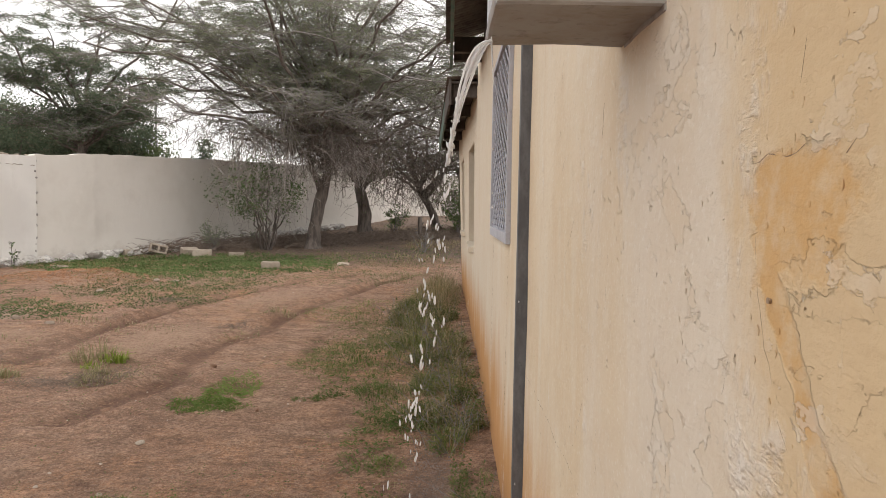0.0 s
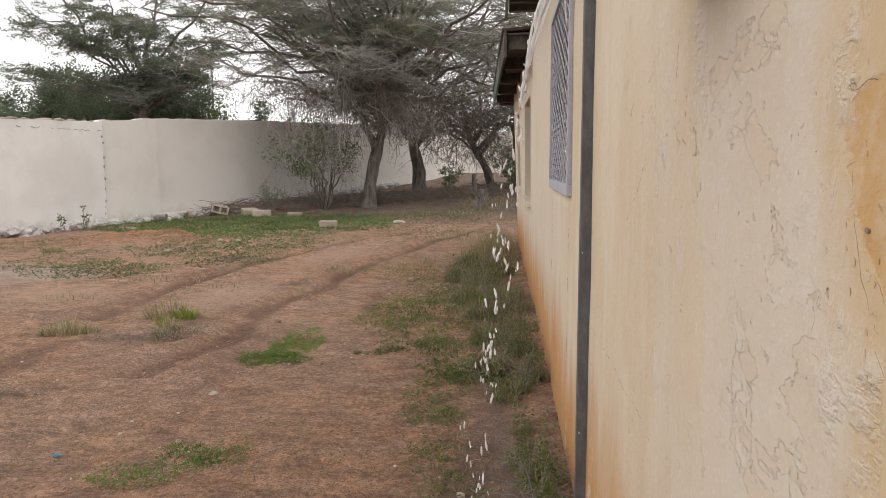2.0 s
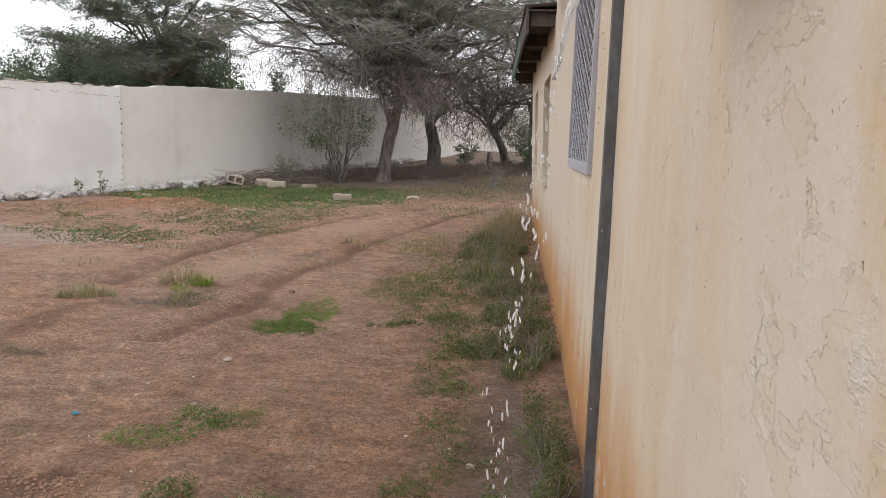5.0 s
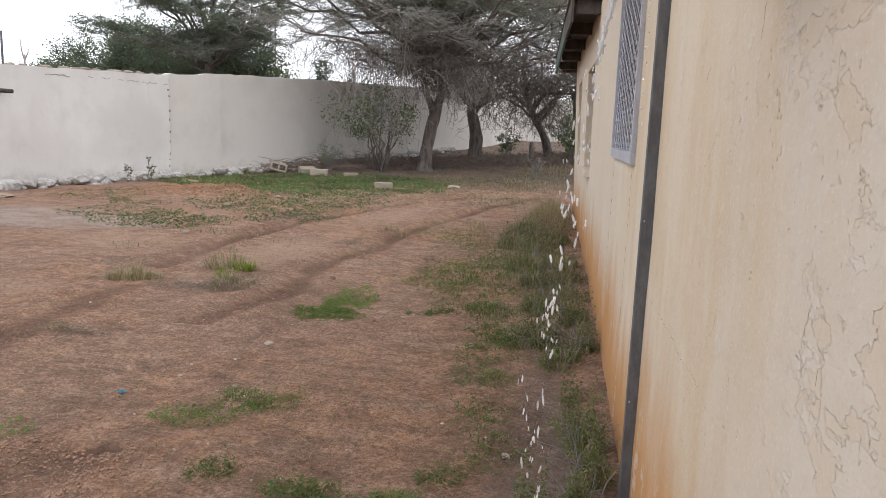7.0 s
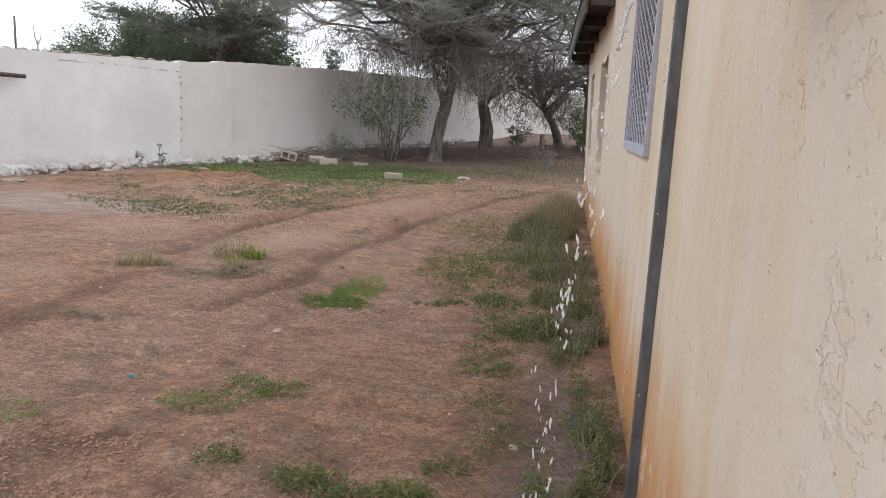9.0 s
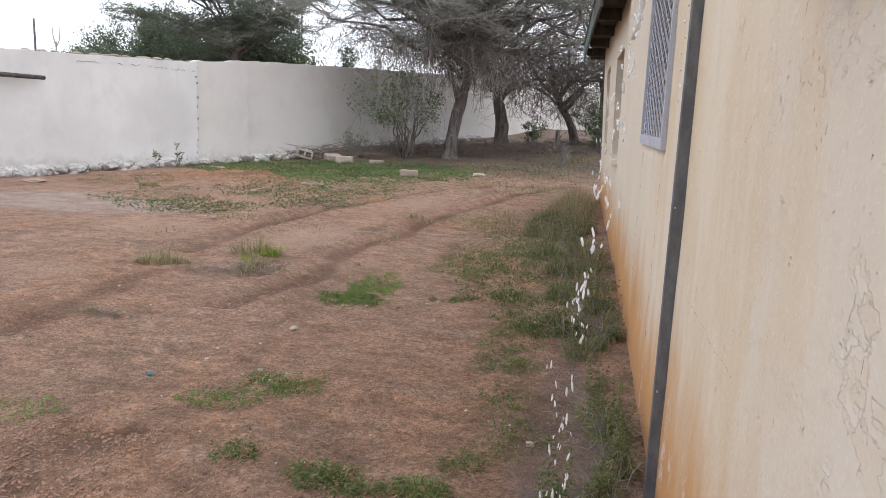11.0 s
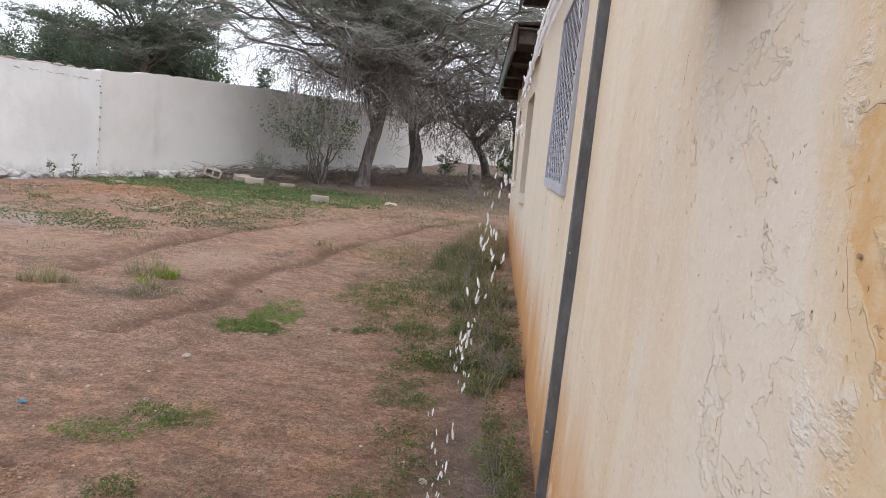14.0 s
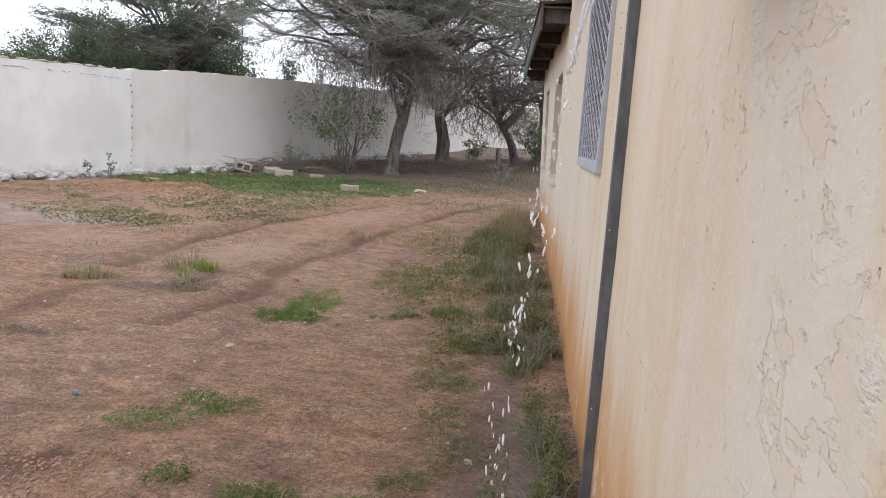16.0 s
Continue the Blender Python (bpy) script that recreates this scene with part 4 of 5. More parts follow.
def scatter_stones(name, label, material, n, spread, size, seed, flat=0.6):
    """Countless small stones or clods as one mesh."""
    rng = np.random.default_rng(seed)
    base = stone_mesh(name + "_piece", seed, material, flat, 0.35, 1)
    co = np.array([v.co[:] for v in base.vertices])
    tri = np.array([p.vertices[:] for p in base.polygons])
    verts, faces = [], []
    for k in range(n):
        x, y = spread(rng)
        s = size * rng.uniform(0.4, 1.6)
        a = rng.uniform(0, 6.3)
        rot = np.array([[math.cos(a), -math.sin(a), 0], [math.sin(a), math.cos(a), 0], [0, 0, 1]])
        p = (co * (s, s * rng.uniform(0.6, 1), s)) @ rot.T + (x, y, ground_z(x, y) + s * 0.12)
        faces.append(tri + len(co) * k)
        verts.append(p)
    ob = new(name, mesh_of(name, np.concatenate(verts).tolist(), np.concatenate(faces).tolist(), material))
    tagged(ob, label, name.replace("_", " "), kind="stuff")


def gravel_place(rng):
    y = rng.uniform(2.4, 4.6)
    return -0.27 + 0.08 * (3.4 - y) + rng.normal(0, 0.10), y


def near_place(rng):
    y = 2.2 + 14 * rng.random() ** 1.8
    return -0.5 - rng.random() * (2.2 + y * 0.62), y


scatter_stones("gravel", "grey wet gravel along the foot of the wall", GRIT, 2400, gravel_place, 0.008, 21)
scatter_stones("earth_crumbs", "small dark crumbs of red earth over the yard", CLODS, 7500, near_place, 0.011, 22)


def rut_place(rng):
    line = RUTS[int(rng.integers(0, len(RUTS)))]
    k = int(rng.integers(0, len(line) - 1))
    t = rng.random()
    side = 0.2 if rng.random() < 0.5 else -0.2
    return line[k][0] + (line[k + 1][0] - line[k][0]) * t + side + rng.normal(0, 0.13), line[k][1] + (line[k + 1][1] - line[k][1]) * t


scatter_stones("rut_crumbs", "broken crumbs of earth along the wheel ruts", CLODS, 3200, rut_place, 0.015, 25)
scatter_stones("pebbles", "small pale pebbles over the yard", PEBBLE, 170, near_place, 0.014, 23)


def straw_litter():
    """Bits of straw, leaf and twig trodden into the earth."""
    rng = random.Random(79)
    lines = []
    for _ in range(3600):
        y = 2.3 + 15 * rng.random() ** 1.7
        x = -0.2 - rng.random() * (2.4 + y * 0.6)
        a, l = rng.uniform(0, 6.283), rng.uniform(0.012, 0.06)
        z = ground_z(x, y) + 0.003
        lines.append(([Vector((x, y, z)), Vector((x + l * math.cos(a), y + l * math.sin(a), z + rng.uniform(0, 0.012)))], (0.0018, 0.0009)))
    ob = new("straw_litter", mesh_of("straw_litter", *tubes(lines, 3), STRAW))
    tagged(ob, "bits of straw and twig trodden into the earth", "plant litter", kind="stuff")


straw_litter()


def dead_mat():
    """Dark dead weed stems matted on the earth below the lime-green tuft."""
    rng = random.Random(88)
    lines = []
    for px, py, rx, ry, n in ((-3.18, 6.2, 0.22, 0.26, 420), (-3.45, 5.95, 0.25, 0.14, 200), (-3.42, 4.47, 0.2, 0.07, 90), (-4.45, 10.9, 0.35, 0.3, 260), (-2.75, 8.7, 0.22, 0.2, 120), (-4.6, 6.7, 0.3, 0.2, 120)):
        for _ in range(n):
            x, y = px + rng.gauss(0, rx * 0.6), py + rng.gauss(0, ry * 0.6)
            a, l = rng.uniform(0, 6.283), rng.uniform(0.02, 0.09)
            p = Vector((x, y, ground_z(x, y)))
            lines.append(([p, p + Vector((l * math.cos(a), l * math.sin(a), rng.uniform(0.0, 0.05)))], (0.0022, 0.0010)))
    tagged(new("dead_weed_mat", mesh_of("dead_weed_mat", *tubes(lines, 3), BRUSH)), "dark dead weed stems matted on the earth", "dead weeds", kind="stuff")


dead_mat()


def mound_place(rng):
    return -7.3 + rng.normal(0, 0.68), 13.6 + rng.normal(0, 0.42)


scatter_stones("sand_heap", "low heap of loose orange sand", MOUND, 2600, mound_place, 0.03, 24, 0.4)


# ---- low plants ----
def blades(name, label, category, patches, material, seed, wide=0.006):
    """Grass: bent two-piece blades. Patches: x, y, rx, ry, count, height."""
    rng = np.random.default_rng(seed)
    quads = []
    for px, py, rx, ry, n, h in patches:
        r, a = np.sqrt(rng.random(n)), rng.uniform(0, 6.283, n)
        x, y = px + rx * r * np.cos(a), py + ry * r * np.sin(a)
        keep = np.array([noise.noise(Vector((u * 3.2, v * 3.2, seed))) + 0.7 * noise.noise(Vector((u * 9, v * 9, seed))) + 0.5 * noise.noise(Vector((u * 21, v * 21, seed))) > rng.uniform(-0.4, 0.4) + 0.4 * (((u - px) / rx) ** 2 + ((v - py) / ry) ** 2 - 0.4) for u, v in zip(x, y)])
        x, y = x[keep], y[keep]
        n = len(x)
        z = np.array([ground_z(u, v) for u, v in zip(x, y)]) - 0.01
        rr = r[keep]
        hh = h * rng.uniform(0.3, 1.2, n) * (1.1 - 0.75 * rr ** 2)
        lean, t = rng.uniform(0.1, 0.7, n) + 0.6 * rr, a[keep] + rng.normal(0, 0.9, n)
        d = np.stack((np.cos(t), np.sin(t), np.zeros(n)), 1)
        s = np.stack((-np.sin(t), np.cos(t), np.zeros(n)), 1) * (wide * rng.uniform(0.6, 1.5, n))[:, None]
        p0 = np.stack((x, y, z), 1)
        up = np.array((0, 0, 1.0))
        p1 = p0 + d * (lean * hh * 0.3)[:, None] + up * (hh * 0.6)[:, None]
        p2 = p0 + d * (lean * hh)[:, None] + up * (hh * (1.02 - 0.55 * lean))[:, None]
        quads += [np.stack((p0 - s, p0 + s, p1 + s * 0.8, p1 - s * 0.8), 1).reshape(-1, 3), np.stack((p1 - s * 0.8, p1 + s * 0.8, p2 + s * 0.1, p2 - s * 0.1), 1).reshape(-1, 3)]
    ob = new(name, quads_mesh(name, np.concatenate(quads), material))
    return tagged(ob, label, category, kind="stuff")


def weeds(name, label, patches, material, seed, size=0.03, high=0.06, thick=0.0, slim=0.5):
    """Low leafy weeds in ragged patches: x, y, rx, ry, count."""
    rng = np.random.default_rng(seed)
    pts = []
    for px, py, rx, ry, n in patches:
        r, a = np.sqrt(rng.random(n)), rng.uniform(0, 6.283, n)
        x, y = px + rx * r * np.cos(a), py + ry * r * np.sin(a)
        for u, v, q in zip(x, y, rng.random(n)):
            k = 0.8 * noise.noise(Vector((u * 2.6, v * 2.6, seed))) + 0.9 * noise.noise(Vector((u * 7, v * 7, seed + 3))) + 0.7 * noise.noise(Vector((u * 19, v * 19, seed + 7)))
            rr = ((u - px) / rx) ** 2 + ((v - py) / ry) ** 2
            if k > q * 0.7 - 0.36 - thick + 0.62 * rr:
                pts.append((u, v, ground_z(u, v) + abs(rng.normal(0, 0.5)) * high * (0.4 + max(0, k) * 1.5)))
    ob = new(name, leaves_mesh(name, pts, size, rng, material, 0.5, slim))
    return tagged(ob, label, "weeds", kind="stuff")


weeds("weed_lawn", "wide carpet of low green weeds by the compound wall", [(-7.6, 17.2, 3.0, 2.4, 26000), (-5.4, 18.8, 2.6, 1.5, 13000), (-6.3, 15.0, 2.4, 1.5, 9000), (-4.4, 17.0, 1.7, 1.7, 8000)], FRESHISH, 31, 0.045, 0.07, 0.3)
weeds("weed_cover", "thin grey-green weeds over trampled earth", [(-5.9, 9.7, 1.1, 0.9, 5200), (-5.2, 12.3, 1.7, 1.4, 9000), (-4.4, 10.9, 0.8, 0.9, 2600), (-6.6, 13.6, 0.8, 0.7, 1600), (-3.0, 14.8, 2.4, 1.8, 3600), (-8.8, 12.6, 1.1, 1.2, 1700), (-7.4, 11.4, 0.7, 0.5, 500), (-1.6, 17.5, 2.2, 2.6, 3000), (-6.9, 10.2, 1.0, 0.7, 1500), (-4.6, 13.4, 1.6, 0.8, 2600)], WEED, 32, 0.028, 0.05, 0.32)
weeds("weed_patch", "low green weeds spreading over the red earth", [(-1.25, 7.3, 0.62, 0.99, 5400), (-0.95, 6.5, 0.47, 0.39, 3300), (-1.55, 7.0, 0.34, 0.55, 1350), (-1.28, 5.68, 0.25, 0.13, 1350), (-0.58, 5.25, 0.38, 0.35, 3900), (-0.72, 4.75, 0.25, 0.31, 1650), (-0.62, 3.85, 0.17, 0.24, 900), (-0.5, 3.3, 0.13, 0.28, 600), (-1.20, 2.80, 0.20, 0.13, 1500), (-0.88, 2.80, 0.16, 0.11, 900), (-0.74, 3.1, 0.16, 0.14, 700), (-0.66, 4.3, 0.24, 0.26, 1700), (-0.9, 7.9, 0.5, 0.6, 3000), (-1.05, 6.0, 0.3, 0.3, 1500), (-0.62, 4.95, 0.26, 0.22, 1400), (-1.62, 2.86, 0.12, 0.1, 420), (-0.85, 5.9, 0.3, 0.3, 1500), (-1.2, 8.6, 0.67, 0.77, 3300), (-1.4, 9.8, 0.78, 0.99, 3300)], DARKWEED, 33, 0.021, 0.05, 0.17, 0.34)
weeds("weed_patch", "bright green creeping weeds on bare earth", [(-1.98, 5.40, 0.33, 0.24, 4600), (-1.98, 5.95, 0.22, 0.45, 2600), (-1.97, 5.65, 0.22, 0.32, 2400), (-1.78, 3.66, 0.26, 0.2, 1700), (-2.0, 3.40, 0.26, 0.16, 1000), (-2.74, 3.0, 0.16, 0.2, 800)], FRESH, 34, 0.018, 0.035, 0.26, 0.36)
weeds("weed_sprigs", "scattered grey-green sprigs on bare earth", [(-3.4, 5.0, 1.2, 2.6, 2600), (-5.2, 6.6, 1.6, 2.2, 2600), (-3.2, 9.6, 1.2, 2.4, 2800), (-2.1, 3.4, 1.3, 1.0, 1500), (-1.1, 4.0, 0.6, 1.0, 1700), (-1.9, 6.6, 0.6, 1.6, 1300), (-3.5, 11.6, 1.8, 1.6, 1800), (-3.35, 6.55, 0.4, 0.3, 700), (-2.9, 6.3, 0.5, 0.35, 600), (-3.6, 4.6, 0.16, 0.1, 260)], DARKWEED, 35, 0.017, 0.035, 0.05, 0.28)
blades("fresh_grass", "bright green grass in a ragged patch on bare earth", "grass", [(-1.98, 5.42, 0.30, 0.2, 2200, 0.045), (-2.0, 5.95, 0.2, 0.4, 1600, 0.045), (-1.8, 3.66, 0.26, 0.2, 1300, 0.04)], GRASS, 41, 0.003)
blades("lime_tuft", "fresh yellow-green grass tuft with dry stalks", "grass", [(-3.30, 6.75, 0.13, 0.13, 300, 0.15), (-3.22, 6.70, 0.06, 0.06, 90, 0.2), (-3.42, 6.55, 0.10, 0.1, 120, 0.09)], LIME_GRASS, 42)
blades("dry_tuft", "dry straw-coloured grass tufts on the track", "grass", [(-3.5, 6.85, 0.24, 0.2, 300, 0.26), (-3.7, 8.4, 0.5, 0.5, 260, 0.08), (-5.0, 7.6, 0.6, 0.5, 300, 0.08), (-2.6, 8.2, 0.3, 0.4, 200, 0.08), (-4.6, 8.9, 0.8, 0.4, 420, 0.09), (-1.0, 3.3, 0.25, 0.2, 160, 0.05), (-4.03, 6.1, 0.27, 0.2, 420, 0.17), (-3.95, 6.05, 0.12, 0.1, 200, 0.15), (-3.1, 6.1, 0.24, 0.26, 380, 0.09), (-3.25, 6.3, 0.12, 0.12, 200, 0.14), (-3.5, 4.5, 0.15, 0.1, 200, 0.04), (-5.4, 5.2, 0.3, 0.12, 260, 0.06), (-7.9, 11.7, 0.3, 0.2, 320, 0.14), (-2.5, 9.8, 0.25, 0.25, 160, 0.14)], DRYGRASS, 43, 0.004)
blades("yard_grass", "short grass between the weeds", "grass", [(-1.1, 7.2, 0.7, 1.1, 5200, 0.07), (-0.8, 5.9, 0.35, 0.4, 1800, 0.06), (-0.6, 5.2, 0.36, 0.5, 2600, 0.06), (-0.6, 3.6, 0.2, 0.5, 900, 0.05), (-1.2, 2.82, 0.19, 0.13, 1100, 0.055), (-0.85, 2.8, 0.18, 0.13, 900, 0.055), (-0.66, 4.3, 0.2, 0.22, 800, 0.05), (-0.74, 3.1, 0.16, 0.14, 500, 0.04), (-1.62, 2.86, 0.12, 0.1, 260, 0.04), (-1.5, 10.2, 0.9, 1.5, 2600, 0.07), (-7.6, 17.0, 3.2, 2.3, 6000, 0.09)], GRASS, 44, 0.003)
VERGE = [(-0.18, 3.72, 0.09), (-0.15, 4.0, 0.10), (-0.26, 4.62, 0.13), (-0.14, 4.95, 0.11), (-0.38, 5.15, 0.15), (-0.20, 5.6, 0.14), (-0.42, 6.05, 0.15), (-0.20, 6.4, 0.15), (-0.50, 6.9, 0.16), (-0.24, 7.1, 0.17), (-0.62, 7.8, 0.2), (-0.30, 7.9, 0.2), (-0.55, 8.7, 0.25), (-0.85, 9.1, 0.2), (-0.42, 9.5, 0.26), (-0.75, 10.2, 0.26), (-0.14, 3.45, 0.08), (-0.12, 3.1, 0.06), (-0.2, 2.85, 0.06), (-0.36, 2.75, 0.06)]
blades("verge_grass", "tangled green grass clumps along the wall foot", "grass", [(x, y, r, r * 1.5, int(6500 * r), 0.08 + 0.62 * r) for x, y, r in VERGE], GRASS, 45, 0.0026)
blades("verge_straw", "dry seeding grass stalks along the wall foot", "grass", [(x, y, r * 1.1, r * 1.7, int(2400 * r), 0.13 + 0.85 * r) for x, y, r in VERGE[3:]] + [(-0.5, 11.2, 0.4, 1.0, 2600, 0.45), (-0.42, 12.8, 0.35, 1.0, 2200, 0.42), (-1.3, 14.8, 0.9, 1.3, 1500, 0.16)], DRYGRASS, 46, 0.0022)
weeds("verge_weeds", "leafy weeds crowding the foot of the wall", [(x, y, r * 1.1, r * 1.6, int(15000 * r)) for x, y, r in VERGE], VERGELEAF, 47, 0.02, 0.2, 0.15)
build_sprigs = []
for k, (x, y, r) in enumerate(VERGE[2:]):
    rg = random.Random(300 + k)
    for _ in range(26):
        a = Vector((x + rg.gauss(0, r * 0.6), y + rg.gauss(0, r * 0.9), 0))
        a.z = ground_z(a.x, a.y)
        b = a + Vector((rg.gauss(-0.05, 0.12), rg.gauss(-0.03, 0.14), rg.uniform(0.08, 0.12 + r)))
        build_sprigs.append(([a, a.lerp(b, 0.5) + Vector((0, 0, 0.03)), b], (0.0022, 0.0018, 0.001)))
tagged(new("verge_stalks", mesh_of("verge_stalks", *tubes(build_sprigs, 3), TWIG)), "thin dry weed stalks at the foot of the wall", "weed stalks", kind="stuff")


# ---- trees and shrubs ----
def bend(a, b, rng, n, sag, wild):
    """A crooked line from a to b in n pieces."""
    out, d = [], (b - a).length
    w = [Vector((rng.uniform(-1, 1), rng.uniform(-1, 1), rng.uniform(-1, 1))) * wild * d for _ in range(n + 1)]
    for i in range(n + 1):
        t = i / n
        p = a.lerp(b, t) + Vector((0, 0, sag * d * 4 * t * (1 - t)))
        if 0 < i < n:
            p += w[i]
        out.append(p)
    return out


def taper(n, r0, r1):
    return [r0 + (r1 - r0) * i / n for i in range(n + 1)]


def along(pts, t):
    k = min(int(t * (len(pts) - 1)), len(pts) - 2)
    return pts[k].lerp(pts[k + 1], t * (len(pts) - 1) - k)


def build_tree(name, label, base, trunk, limbs, seed, leaf, leaf_mat, counts=(9, 6, 7), leaves=14, spread=1.0, droop=0.0, r0=0.17, category="tree", bark=BARK, limb_r=0.06):
    """A tree: trunk points, limb targets (from base), then branches, sub-branches and leafy twigs, flat and layered."""
    rng, npr = random.Random(seed), np.random.default_rng(seed)
    tree = thing(name, label, category, at=base)
    n = len(trunk)
    tr = [Vector(p) for p in trunk]
    fine = []
    for a, b in zip(tr, tr[1:]):
        fine += [a.lerp(b, k / 5) for k in range(5)]
    fine.append(tr[-1])
    radii = [r0 * (1.0 - 0.45 * i / len(fine)) * (1 + 0.55 * math.exp(-i / 1.6)) for i in range(len(fine))]
    part("trunk", mesh_of("trunk", *tubes([(fine, radii)], 14, 0.35), bark, True), bark, tree)
    mid, thin, pts = [], [], []
    for target, start, *thick in limbs:
        limb = bend(along(fine, start), Vector(target), rng, 7, 0.10, 0.045)
        part("limb", mesh_of("limb", *tubes([(limb, taper(7, thick[0] if thick else limb_r, 0.022))], 8, 0.2), bark, True), bark, tree)
        length = (limb[-1] - limb[0]).length
        for _ in range(counts[0]):
            p = along(limb, rng.uniform(0.3, 1.0))
            a = rng.uniform(0, 6.283)
            out = Vector((math.cos(a), math.sin(a), rng.uniform(-0.3, 0.5) - droop)) * rng.uniform(0.28, 0.5) * length * spread
            b = bend(p, p + out, rng, 4, 0.08, 0.06)
            mid.append((b, taper(4, 0.022, 0.008)))
            for _ in range(counts[1]):
                q = along(b, rng.uniform(0.2, 1.0))
                a2 = a + rng.uniform(-1.3, 1.3)
                o2 = Vector((math.cos(a2), math.sin(a2), rng.uniform(-0.4, 0.5) - droop * 1.4)) * rng.uniform(0.4, 1.0) * spread
                c = bend(q, q + o2, rng, 3, 0.05, 0.09)
                mid.append((c, taper(3, 0.010, 0.005)))
                for _ in range(counts[2]):
                    u = along(c, rng.uniform(0.15, 1.0))
                    a3 = a2 + rng.uniform(-1.5, 1.5)
                    o3 = Vector((math.cos(a3), math.sin(a3), rng.uniform(-0.35, 0.45) - droop * 1.6)) * rng.uniform(0.18, 0.5)
                    thin.append(([u, u + o3], (0.005, 0.003)))
                    k = max(1, int(leaves * (1.6 if u.z > 4.6 else 0.7)))
                    e = np.array(u[:]) + np.array(o3[:]) * npr.random(k)[:, None] + npr.normal(0, 0.07, (k, 3)) * (1, 1, 0.7)
                    pts.append(e)
    tagged(part("branchwork", mesh_of("branchwork", *tubes(mid, 4), TWIG), TWIG, tree), kind="stuff")
    tagged(part("twig_work", mesh_of("twig_work", *tubes(thin, 3), TWIG), TWIG, tree), kind="stuff")
    part("crown", leaves_mesh("crown", np.concatenate(pts), leaf, npr, leaf_mat, 0.4), leaf_mat, tree)
    return tree


def ring(n, seed, r0, r1, z0, z1, start=0.75, cx=0.0, cy=0.0):
    """Limb targets around a crown, out to r and up to z."""
    rng = random.Random(seed)
    out = []
    for k in range(n):
        a = 6.283 * (k + rng.uniform(-0.3, 0.3)) / n
        r = rng.uniform(r0, r1)
        out.append(((cx + r * math.cos(a), cy + r * math.sin(a) * 0.8, rng.uniform(z0, z1)), rng.uniform(start, 1.0)))
    return out


def place(x, y):
    return (x, y, ground_z(x, y) - 0.05)


SWEEP = [((-7.4, 0.4, 6.9), 0.95), ((-6.6, -0.9, 6.0), 0.9), ((-6.9, 0.8, 7.7), 1.0), ((-5.4, -0.6, 7.4), 0.95), ((-5.6, 0.3, 5.2), 0.85), ((4.6, -0.5, 5.6), 0.95), ((5.2, 0.6, 6.6), 1.0), ((-3.2, -0.6, 6.2), 0.9), ((0.6, -0.8, 6.0), 1.0), ((-1.6, -1.0, 7.0), 1.0), ((2.6, -0.9, 7.4), 1.0)]
build_tree("acacia_tree", "large flat-crowned grey-green thorn tree with a forked trunk", place(-4.49, 22.15),
           [(0, 0, 0), (0.02, 0.05, 0.7), (0.12, 0.1, 1.4), (0.30, 0.15, 2.0), (0.46, 0.2, 2.6), (0.55, 0.2, 3.2)],
           ring(6, 1, 2.4, 4.8, 2.9, 3.9, 0.7) + ring(8, 20, 3.0, 5.8, 4.4, 5.6) + ring(11, 2, 3.0, 7.0, 5.8, 7.4) + ring(9, 22, 1.5, 4.5, 6.4, 8.4) + ring(6, 3, 0.8, 2.6, 7.4, 9.2) + SWEEP + [((-0.6, 0.1, 3.4), 0.5, 0.13), ((-1.5, 0.1, 5.2), 0.72, 0.13), ((1.6, 0.3, 5.6), 0.92, 0.12)],
           11, 0.046, ACACIA, (8, 7, 8), 6, 0.85, 0.08, 0.20)
build_tree("acacia_tree", "dark-trunked thorn tree beside the forked one", place(-3.3, 25.5),
           [(0, 0, 0), (-0.05, 0, 0.7), (-0.1, 0, 1.3), (-0.3, 0.1, 2.0)],
           ring(9, 5, 1.8, 4.2, 2.6, 4.4) + ring(6, 6, 2.0, 4.5, 4.8, 7.0), 12, 0.06, ACACIA, (7, 6, 6), 4, 0.9, 0.12, 0.27)
build_tree("acacia_tree", "leaning thorn tree with bare dark limbs", place(-0.75, 28.0),
           [(0, 0, 0), (-0.25, 0, 0.8), (-0.75, 0, 1.7), (-1.2, 0, 2.7)],
           ring(9, 7, 2.0, 5.0, 3.0, 6.8, 0.5) + ring(6, 8, 1.5, 3.0, 2.2, 3.4, 0.5), 13, 0.06, ACACIA, (6, 6, 6), 3, 0.9, 0.1, 0.17)
build_tree("acacia_tree", "slim dark thorn tree beyond the building", place(0.2, 27.0),
           [(0, 0, 0), (-0.05, 0, 1.0), (-0.15, 0, 2.2), (-0.1, 0, 3.4)],
           ring(9, 9, 1.5, 4.5, 3.0, 7.2, 0.5), 14, 0.06, ACACIA, (6, 6, 6), 4, 0.9, 0.06, 0.15)
build_tree("thorn_tree", "dark thorn tree rising behind the compound wall", place(-14.5, 27.5),
           [(0, 0, 0), (0.1, 0, 1.6), (0.0, 0, 3.2), (0.15, 0, 4.2)],
           ring(8, 15, 1.5, 4.2, 3.8, 5.2, 0.6) + ring(9, 16, 2.0, 5.6, 5.4, 7.8, 0.7) + ring(5, 17, 1.0, 2.6, 3.4, 4.6, 0.6) + ring(3, 21, 4.5, 6.5, 8.0, 9.6, 0.9), 15, 0.075, HEDGE, (8, 6, 7), 8, 0.85, 0.0, 0.19)

